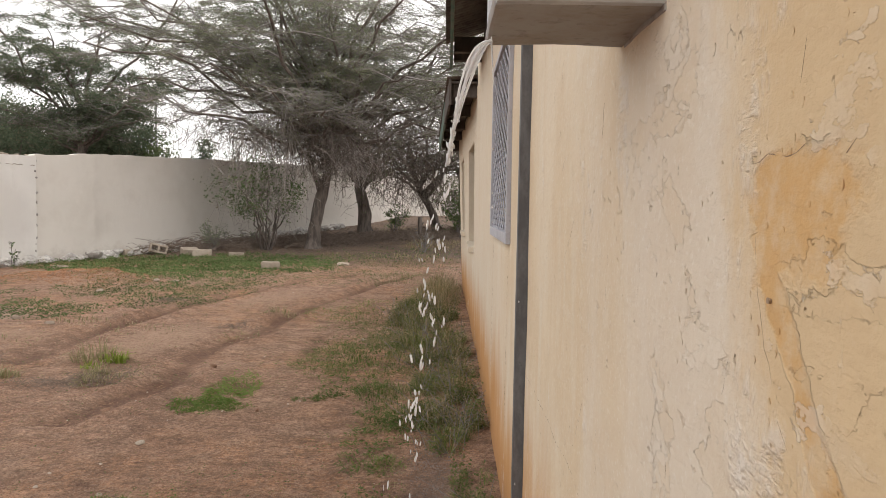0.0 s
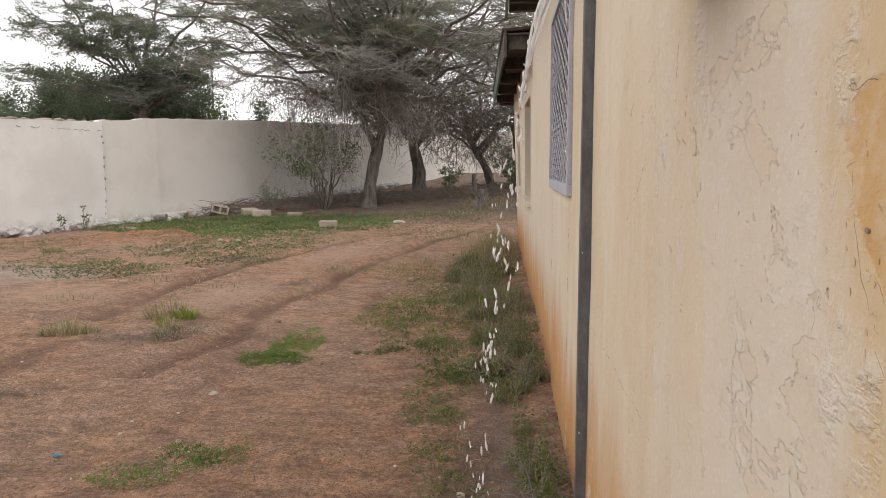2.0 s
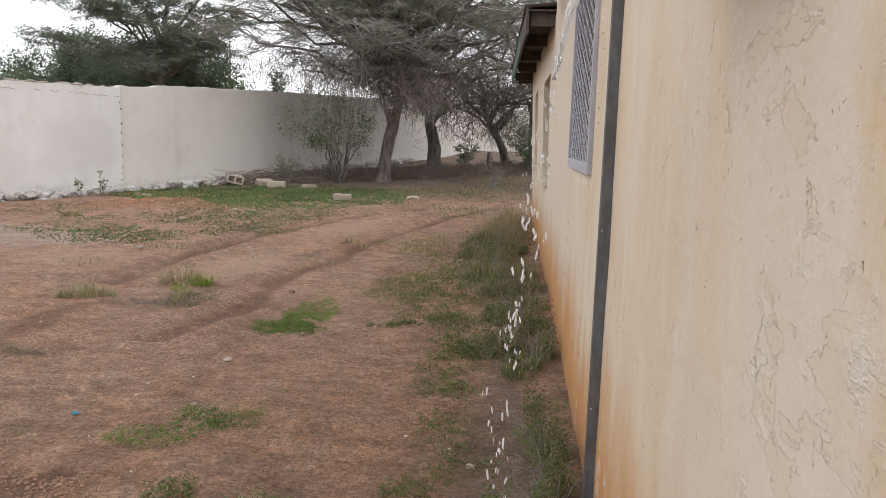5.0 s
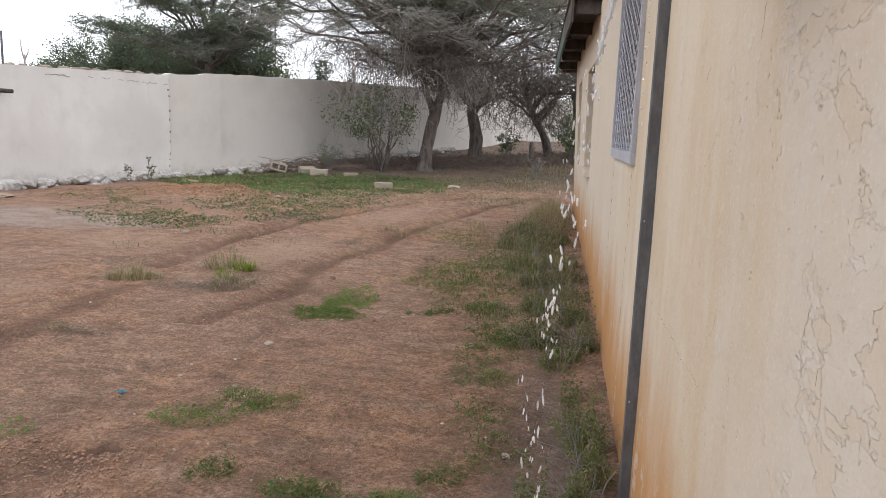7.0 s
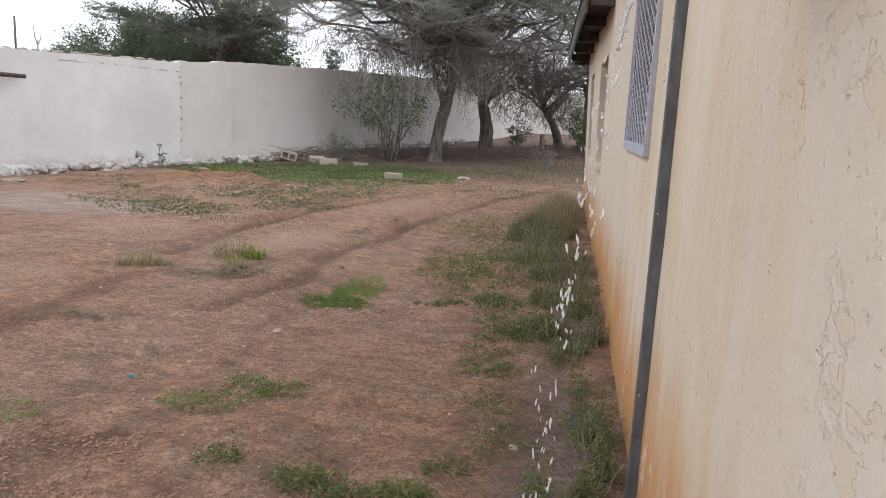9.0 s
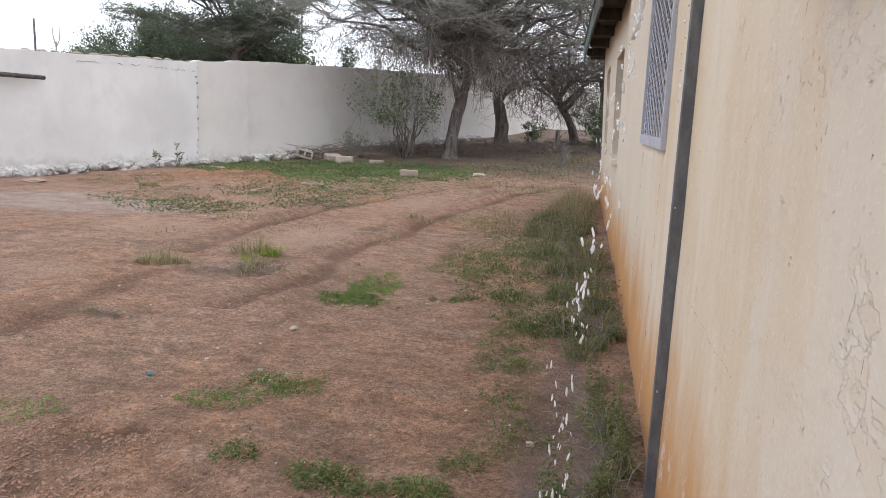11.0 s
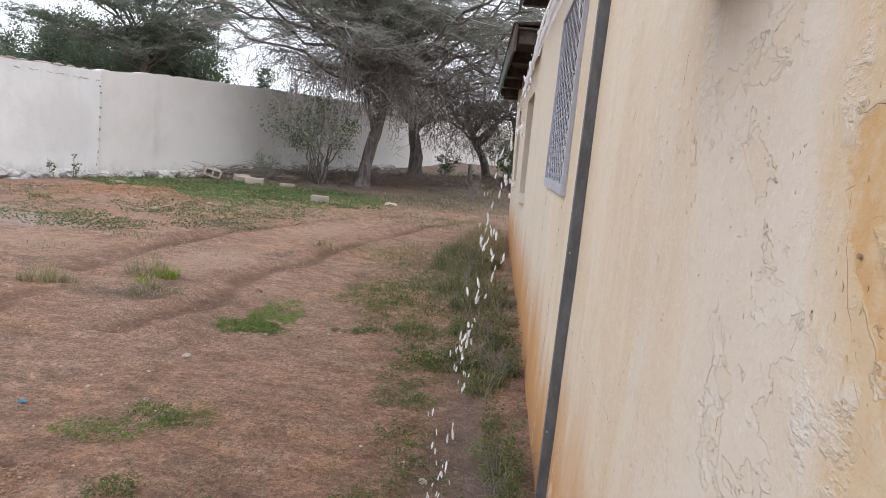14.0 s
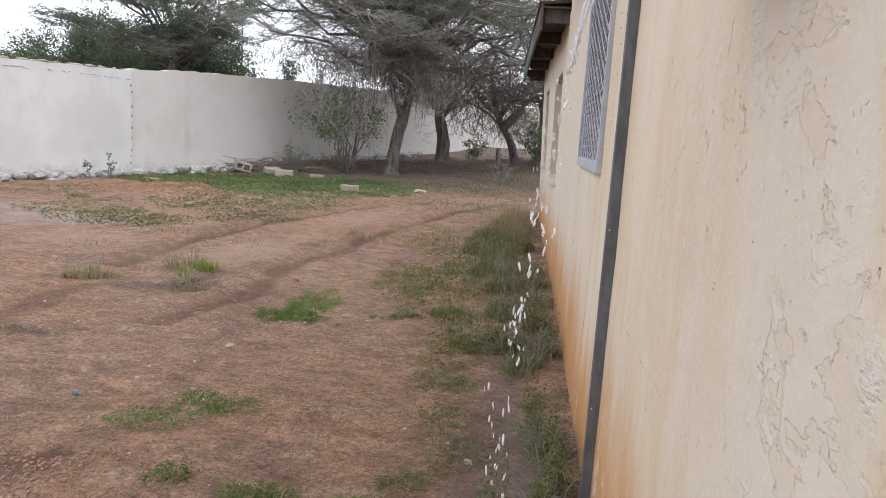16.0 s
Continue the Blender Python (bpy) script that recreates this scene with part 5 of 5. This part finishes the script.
def build_bush(name, label, base, stems, high, wide, seed, leaf, leaf_mat, n, stem_mat=TWIG, low=0.3, category="shrub"):
    """A many-stemmed bush with leaves in clumps and gaps between them."""
    rng, npr = random.Random(seed), np.random.default_rng(seed)
    bush = thing(name, label, category, at=base)
    tips, twigs = [], []
    for _ in range(stems):
        a, r = rng.uniform(0, 6.283), wide * math.sqrt(rng.random())
        tip = Vector((r * math.cos(a), r * math.sin(a), high * rng.uniform(0.6, 1.0) * (1 - 0.22 * (r / wide) ** 2)))
        line = bend(Vector((rng.uniform(-1, 1), rng.uniform(-1, 1), 0)) * 0.12 * wide, tip, rng, 6, 0.08, 0.06)
        part("stem", mesh_of("stem", *tubes([(line, taper(6, 0.012 * high, 0.005))], 6, 0.15), stem_mat, True), stem_mat, bush)
        for _ in range(9):
            p = along(line, rng.uniform(low, 1))
            q = p + Vector((rng.uniform(-1, 1), rng.uniform(-1, 1), rng.uniform(-0.4, 0.7))) * 0.28 * wide
            twigs.append((bend(p, q, rng, 2, 0.02, 0.1), (0.006, 0.005, 0.003)))
            tips += [p.lerp(q, t) for t in (0.4, 0.7, 1.0)]
    tagged(part("twig_work", mesh_of("twig_work", *tubes(twigs, 3), stem_mat), stem_mat, bush), kind="stuff")
    if n:
        c = np.array([t[:] for t in tips])
        c = c[npr.integers(0, len(c), n)] + npr.normal(0, 0.07 * wide, (n, 3))
        c[:, 2] = np.maximum(c[:, 2], 0.02)
        part("leaves", leaves_mesh("leaves", c, leaf, npr, leaf_mat, 0.2, 0.55), leaf_mat, bush)
    return bush


build_bush("leafy_shrub", "many-stemmed green shrub tangled with bleached twigs", place(-5.75, 21.35), 14, 2.7, 1.45, 51, 0.085, BRIGHT, 900, BARK, 0.55)
build_bush("leafy_shrub", "small green shrub against the compound wall", place(-2.4, 26.8), 8, 1.3, 0.7, 52, 0.07, BRIGHT, 900)
build_bush("leafy_shrub", "tall green shrub beyond the building's end", place(0.1, 26.0), 12, 2.2, 0.9, 53, 0.08, BRIGHT, 2200)
build_bush("dry_shrub", "grey half-dry shrub by the compound wall", place(-7.2, 20.9), 10, 0.95, 0.6, 54, 0.05, ACACIA, 700)
build_bush("dry_shrub", "thin bare shrub standing in leaf litter", place(-1.1, 21.5), 9, 1.0, 0.4, 55, 0.04, ACACIA, 60)
build_bush("dry_shrub", "low dry brush at the wall foot", place(-6.4, 22.4), 10, 0.6, 0.7, 56, 0.05, ACACIA, 300)
build_bush("tall_weed", "thin leafy weed at the foot of the compound wall", place(-9.75, 15.6), 3, 0.75, 0.16, 57, 0.06, WEED, 50, category="weed")
build_bush("tall_weed", "thin leafy weed at the foot of the compound wall", place(-9.85, 15.0), 3, 0.55, 0.15, 58, 0.06, WEED, 40, category="weed")
for k, (x, y, h, w, mat) in enumerate(((-26.6, 35.0, 4.7, 2.4, LIGHTLEAF), (-24.4, 34.2, 5.2, 2.6, HEDGE), (-22.0, 33.4, 5.7, 2.7, HEDGE), (-19.6, 32.4, 6.1, 2.8, HEDGE), (-17.2, 31.4, 6.1, 2.8, HEDGE), (-15.0, 30.8, 5.8, 2.4, HEDGE), (-13.2, 31.0, 4.4, 1.3, LIGHTLEAF), (-11.6, 33.5, 4.2, 1.2, HEDGE))):
    build_bush("bushy_tree", "dense dark green bushy tree behind the compound wall" if mat is HEDGE else "light green bushy tree behind the compound wall", place(x, y), 30 if w > 2 else 14, h, w, 60 + k, 0.12, mat, 22000 if w > 2 else 3600, BARK, 0.45, "tree")


def tangle(name, label, volumes, material, seed):
    """Crooked twigs that hang and cross in the given volumes: x, y, low, high, radius, count."""
    rng = random.Random(seed)
    lines = []
    for cx, cy, low, high, rad, n in volumes:
        for _ in range(n):
            p = Vector((cx + rng.gauss(0, rad * 0.5), cy + rng.gauss(0, rad * 0.4), rng.uniform(low + 0.5, high)))
            d = Vector((rng.uniform(-1, 1), rng.uniform(-0.6, 0.6), rng.uniform(-1.5, 0.15))).normalized()
            pts, l = [p], rng.uniform(0.12, 0.34)
            for _ in range(4):
                d = (d + Vector((rng.gauss(0, 0.35), rng.gauss(0, 0.35), rng.gauss(-0.12, 0.3)))).normalized()
                q = pts[-1] + d * l
                q.z = max(q.z, low)
                pts.append(q)
            lines.append((pts, taper(4, rng.uniform(0.006, 0.011), 0.003)))
            for k in (1, 2, 3):
                e = pts[k] + Vector((rng.gauss(0, 1), rng.gauss(0, 1), rng.gauss(-0.2, 0.8))) * 0.16
                lines.append(([pts[k], e], (0.005, 0.003)))
    ob = new(name, mesh_of(name, *tubes(lines, 3), material))
    tagged(ob, label, "dead twigs", kind="stuff")


def brushwood():
    """Cut thorn branches lying in a low bank along the wall."""
    rng = random.Random(78)
    lines = []
    for _ in range(3000):
        t = 1.25 * rng.random()
        x, y = -9.0 + 8.4 * t + rng.gauss(0, 0.4), 20.0 + 6.5 * t ** 0.9 + rng.gauss(0, 0.45 + 0.5 * t)
        z = ground_z(x, y) + rng.uniform(0.0, 0.30) * rng.random()
        a = rng.uniform(0, 6.283)
        l = rng.uniform(0.15, 0.8)
        p, q = Vector((x, y, z)), Vector((x + l * math.cos(a), y + l * 0.6 * math.sin(a), z + rng.uniform(-0.05, 0.22)))
        lines.append((bend(p, q, rng, 3, 0.1, 0.08), taper(3, rng.uniform(0.006, 0.016), 0.003)))
    ob = new("brushwood", mesh_of("brushwood", *tubes(lines, 4), BRUSH))
    tagged(ob, "bank of cut dry brushwood under the trees", "brushwood", kind="stuff")


tangle("dead_twigs", "bleached dead twigs hanging from the thorn tree into a shrub", [(-5.7, 21.4, 0.9, 3.9, 1.5, 220), (-3.5, 21.8, 2.0, 3.6, 1.2, 160)], DEADWOOD, 77)
tangle("bare_twigs", "thicket of bare grey twigs under the farther trees", [(-2.3, 24.8, 1.5, 3.9, 1.6, 340), (-0.9, 26.4, 1.1, 4.0, 1.3, 400), (-6.6, 22.2, 2.8, 4.6, 2.2, 240), (-4.6, 22.6, 2.9, 4.8, 2.4, 400), (-3.6, 21.6, 2.2, 4.2, 1.6, 420), (-1.6, 24.0, 2.6, 5.0, 2.0, 220)], BARK, 80)
brushwood()


def strand(a, b, rng, bow, n=7):
    """A thin drooping twig from a to b, with short crooked side twigs."""
    pts = []
    for i in range(n + 1):
        t = i / n
        p = a.lerp(b, t) + bow * (4 * t * (1 - t))
        pts.append(p + Vector((rng.gauss(0, 0.03), rng.gauss(0, 0.03), rng.gauss(0, 0.02))) * (0 < i))
    lines = [(pts, taper(n, rng.uniform(0.009, 0.015), 0.004))]
    for p in pts[2:]:
        if rng.random() < 0.6:
            lines.append(([p, p + Vector((rng.gauss(0, 0.14), rng.gauss(0, 0.1), rng.uniform(-0.34, -0.05)))], (0.006, 0.003)))
    return lines


def hanging_strands():
    rng = random.Random(83)
    lines = []
    for _ in range(64):
        x, y = rng.uniform(-6.6, -4.8), 21.3 + rng.gauss(0, 0.35)
        top, foot = rng.uniform(2.8, 4.6), rng.uniform(0.5, 2.0)
        lines += strand(Vector((x, y, top)), Vector((x + rng.gauss(-0.15, 0.3), y + rng.gauss(-0.1, 0.2), foot)), rng, Vector((rng.gauss(0.1, 0.12), 0, 0)))
    tagged(new("hanging_twigs", mesh_of("hanging_twigs", *tubes(lines, 4), DEADWOOD)), "curtain of bleached twigs hanging from the thorn tree", "dead twigs", kind="stuff")
    lines = []
    for _ in range(26):
        a = Vector((-4.15 + rng.gauss(0, 0.08), 21.6, 3.6 + rng.gauss(0, 0.06)))
        reach = rng.uniform(0.1, 1.5)
        lines += strand(a, a + Vector((reach, rng.gauss(-0.1, 0.2), -rng.uniform(0.7, 1.5) - 0.1 * reach)), rng, Vector((0.12, 0, 0.16 + 0.1 * reach)))
    tagged(new("dead_spray", mesh_of("dead_spray", *tubes(lines, 4), DEADWOOD)), "broken spray of bleached twigs arching from the tree fork", "dead branch", kind="stuff")


hanging_strands()


def creeper(label, volumes, seed, material=BRIGHT, size=0.06):
    rng = np.random.default_rng(seed)
    pts = []
    for cx, cy, cz, rx, ry, rz, n in volumes:
        for p in rng.normal(0, 0.5, (n, 3)) * (rx, ry, rz) + (cx, cy, cz):
            if noise.noise(Vector(p) * 1.3) > rng.uniform(-0.3, 0.35):
                pts.append(p)
    ob = new("creeper", leaves_mesh("creeper", pts, size, rng, material, 0.2))
    tagged(ob, label, "creeper", kind="stuff")


creeper("green creeper overgrowing the crown of the thorn tree", [(-5.2, 21.6, 7.6, 2.6, 2.0, 1.0, 9000), (-4.2, 21.4, 5.2, 1.2, 1.0, 0.8, 2200)], 91)
creeper("sprays of green leaves out on the sides of the shrub", [(-6.8, 21.2, 1.95, 0.6, 0.4, 0.5, 1000), (-6.4, 21.2, 1.3, 0.4, 0.4, 0.35, 420), (-4.95, 21.1, 1.9, 0.45, 0.35, 0.45, 700), (-5.9, 21.2, 2.5, 0.9, 0.4, 0.6, 600)], 94, BRIGHT, 0.085)
creeper("green creeper hanging over the darker trunk", [(-3.1, 24.6, 3.1, 0.9, 0.7, 1.3, 3600), (-0.4, 26.0, 2.0, 0.7, 0.6, 1.3, 2600), (-3.7, 21.6, 3.7, 0.7, 0.5, 0.8, 1500)], 92)


creeper("dense dark creeper over the tree behind the compound wall", [(-14.6, 27.2, 4.3, 2.6, 1.6, 1.1, 9000), (-14.4, 27.4, 5.8, 2.2, 1.4, 1.2, 3000)], 93, HEDGE, 0.085)
blades("litter_grass", "thin dry grass in the leaf litter under the trees", "grass", [(-1.6, 19.5, 1.8, 2.0, 1800, 0.14), (-0.8, 23.5, 1.2, 2.4, 1800, 0.2), (-3.2, 20.2, 1.6, 1.2, 900, 0.12), (-2.4, 28.5, 1.6, 2.4, 1200, 0.2)], DRYGRASS, 48, 0.006)
weeds("litter_weeds", "sparse grey-green weeds in the leaf litter", [(-1.5, 20.5, 2.2, 2.6, 2200), (-3.4, 19.4, 2.0, 1.4, 1500), (-9.6, 18.6, 0.8, 1.2, 1600), (-8.6, 20.3, 0.8, 0.9, 1200)], WEED, 49, 0.045, 0.12, 0.1)


# ---- poles ----
def pole(name, label, a, b, r0, r1, material, category):
    ob = new(name, mesh_of(name, *tubes([([Vector(a).lerp(Vector(b), k / 6) for k in range(7)], taper(6, r0, r1))], 10, 0.12), material, True))
    tagged(ob, label, category)


pole("timber_pole", "thin weathered timber pole fixed to the compound wall", (-11.8, 8.0, 1.9), (-10.58, 12.5, 1.84), 0.05, 0.04, OLDWOOD, "pole")
pole("utility_pole", "distant thin grey utility pole behind the wall", (-39.6, 46.0, -0.2), (-39.6, 46.0, 7.2), 0.09, 0.07, STEEL, "pole")


def build_mast():
    mast = thing("lattice_mast", "distant slim lattice radio mast", "mast", at=(-27.9, 66.0, ground_z(-27.9, 66)))
    for x, y in ((-0.3, 0), (0.3, 0), (0, 0.5)):
        part("mast_leg", mesh_of("mast_leg", *tubes([([Vector((x, y, -0.3)), Vector((x * 0.8, y * 0.8, 10.9))], (0.035, 0.03))], 6), STEEL), STEEL, mast)
    for k in range(11):
        z = 0.4 + k * 0.93
        part("mast_brace", mesh_of("mast_brace", *tubes([([Vector((-0.29, 0, z)), Vector((0.29, 0, z + 0.9))], (0.025, 0.025))], 4), STEEL), STEEL, mast)


build_mast()


def tree_stump(at, high, r, label):
    rng = random.Random(int(high * 100))
    pts = [Vector((0.03 * math.sin(k), 0, high * k / 5)) for k in range(6)]
    ob = new("tree_stump", mesh_of("tree_stump", *tubes([(pts, taper(5, r * 1.25, r * 0.8)), ([pts[3], pts[3] + Vector((0.14, 0, 0.16))], (r * 0.4, r * 0.25))], 9, 0.5), BARK, True))
    ob.location = (at[0], at[1], ground_z(*at) - 0.04)
    ob.rotation_euler = (0, 0.05, rng.uniform(0, 3))
    tagged(ob, label, "tree stump")


tree_stump((-1.4, 25.5), 0.85, 0.09, "short dark broken tree stump in leaf litter")
tree_stump((-3.75, 25.0), 0.34, 0.12, "low dark stub at the foot of the trunk")


def forked_stick():
    a = Vector((-11.2, 13.6, 2.3))
    lines = [([a, a + Vector((0.02, 0, 0.32))], (0.018, 0.014)), ([a + Vector((0.01, 0, 0.2)), a + Vector((-0.05, 0, 0.42)), a + Vector((-0.06, 0, 0.62))], (0.013, 0.011, 0.006)), ([a + Vector((0.01, 0, 0.2)), a + Vector((0.10, 0, 0.36)), a + Vector((0.11, 0, 0.6))], (0.013, 0.010, 0.006))]
    tagged(new("forked_stick", mesh_of("forked_stick", *tubes(lines, 6, 0.2), DEADWOOD, True)), "pale forked dry stick standing behind the wall top", "stick")


forked_stick()


def coping_stones():
    """Loose flat stones left on the ragged top of the nearer wall section."""
    rng = random.Random(66)
    kinds = [stone_mesh("coping_stone", 20 + k, CEMENT, 0.4, 0.35) for k in range(3)]
    (xa, ya, za), (xb, yb, zb) = SECTION_1[1], SECTION_1[2]
    for _ in range(26):
        t = rng.random() ** 0.7
        ob = new("coping_stone", rng.choice(kinds))
        ob.parent = WALL_LEFT
        size = rng.uniform(0.08, 0.26)
        ob.matrix_basis = Matrix.LocRotScale((xa + (xb - xa) * t - rng.uniform(0.05, 0.2), ya + (yb - ya) * t, za + (zb - za) * t + 0.015), Euler((0, 0, rng.uniform(0, 3))), (size * 0.7, size, size * 0.7))


coping_stones()


# ---- water falling from the spout ----
def fall(t):
    """Middle of the stream t seconds after it leaves the lip."""
    return Vector((-0.212 - 0.335 * t * (1 - 0.22 * t), 1.50, 1.694 + 0.05 * t - 4.9 * t * t))


def build_water():
    rng = random.Random(9)
    water = thing("water_stream", "thin stream of rainwater breaking into drops below the spout", "water")
    for side, r in ((0.0, 0.0030), (1.0, 0.0022), (-1.0, 0.0018)):
        line, radii = [], []
        for k in range(24):
            t = k / 23 * 0.20
            gap = side * 0.0075 * math.sin(math.pi * min(1.0, t / 0.17)) ** 0.8
            line.append(fall(t) + Vector((gap + 0.0012 * noise.noise(Vector((t * 60, side * 5, 0))), 0.4 * gap, 0)))
            radii.append(r * (1 + 0.5 * noise.noise(Vector((t * 90, side * 9, 3)))))
        part("strand", mesh_of("strand", *tubes([(line, radii)], 8), WATER, True), WATER, water)
    sheet = bmesh.new()
    rows = []
    for k in range(20):
        t = k / 19 * 0.13
        w = 0.0072 * math.sin(math.pi * (k + 0.4) / 20)
        rows.append([sheet.verts.new(fall(t) + Vector((w * q, 0.4 * w * q + 0.0012 * math.sin(k * 0.9 + q * 2), 0))) for q in (-1, -0.5, 0, 0.5, 1)])
    for a, b in zip(rows, rows[1:]):
        for q in range(4):
            sheet.faces.new((a[q], a[q + 1], b[q + 1], b[q]))
    bmesh.ops.solidify(sheet, geom=list(sheet.faces), thickness=0.0012)
    part("water_sheet", sheet, WATER, water)
    bases = []
    for k in range(5):
        bm = bmesh.new()
        bmesh.ops.create_icosphere(bm, subdivisions=2, radius=1)
        for v in bm.verts:
            v.co *= 1 + 0.35 * noise.noise(v.co * 1.6 + Vector((k * 9, 0, 0)))
        me = bpy.data.meshes.new("drop")
        bm.to_mesh(me)
        bm.free()
        me.materials.append(WATER)
        me.polygons.foreach_set("use_smooth", [True] * len(me.polygons))
        bases.append(me)
    # a thin trickle that clings to the lip and falls straight
    trickle = [Vector((-0.213 + 0.006 * k / 7, 1.505, 1.702 - 0.0105 * k)) for k in range(8)]
    part("trickle", mesh_of("trickle", *tubes([(trickle, taper(7, 0.0016, 0.0009))], 6), WATER, True), WATER, water)

    def drop(p, s, stretch):
        ob = new("drop", rng.choice(bases))
        ob.parent = water
        ob.matrix_basis = Matrix.LocRotScale(p, Euler((rng.uniform(-0.3, 0.3), rng.uniform(-0.3, 0.3), rng.uniform(0, 6))), (s, s, s * stretch))

    for k in range(9):
        drop(Vector((-0.206 + rng.gauss(0, 0.001), 1.505, 1.60 - 0.022 * k)), rng.uniform(0.0009, 0.0016), 1.6)
    # frayed water where the strands part, then clusters of drops
    t = 0.13
    while t < 0.20:
        for _ in range(3):
            drop(fall(t + rng.uniform(-0.006, 0.006)) + Vector((rng.gauss(0, 0.0035), rng.gauss(0, 0.003), 0)), rng.uniform(0.0009, 0.0018), rng.uniform(2.0, 4.0))
        t += 0.006
    while t < 0.585:
        spread = 0.004 + 0.03 * (t - 0.15)
        middle = fall(t) + Vector((rng.gauss(0, spread), rng.gauss(0, spread), 0))
        for _ in range(rng.choice((3, 4, 6, 8))):
            drop(middle + Vector((rng.gauss(0, 0.007), rng.gauss(0, 0.006), rng.gauss(0, 0.012))), rng.uniform(0.0008, 0.0021), rng.uniform(2.4, 5.0))
        t += rng.uniform(0.007, 0.016)


build_water()
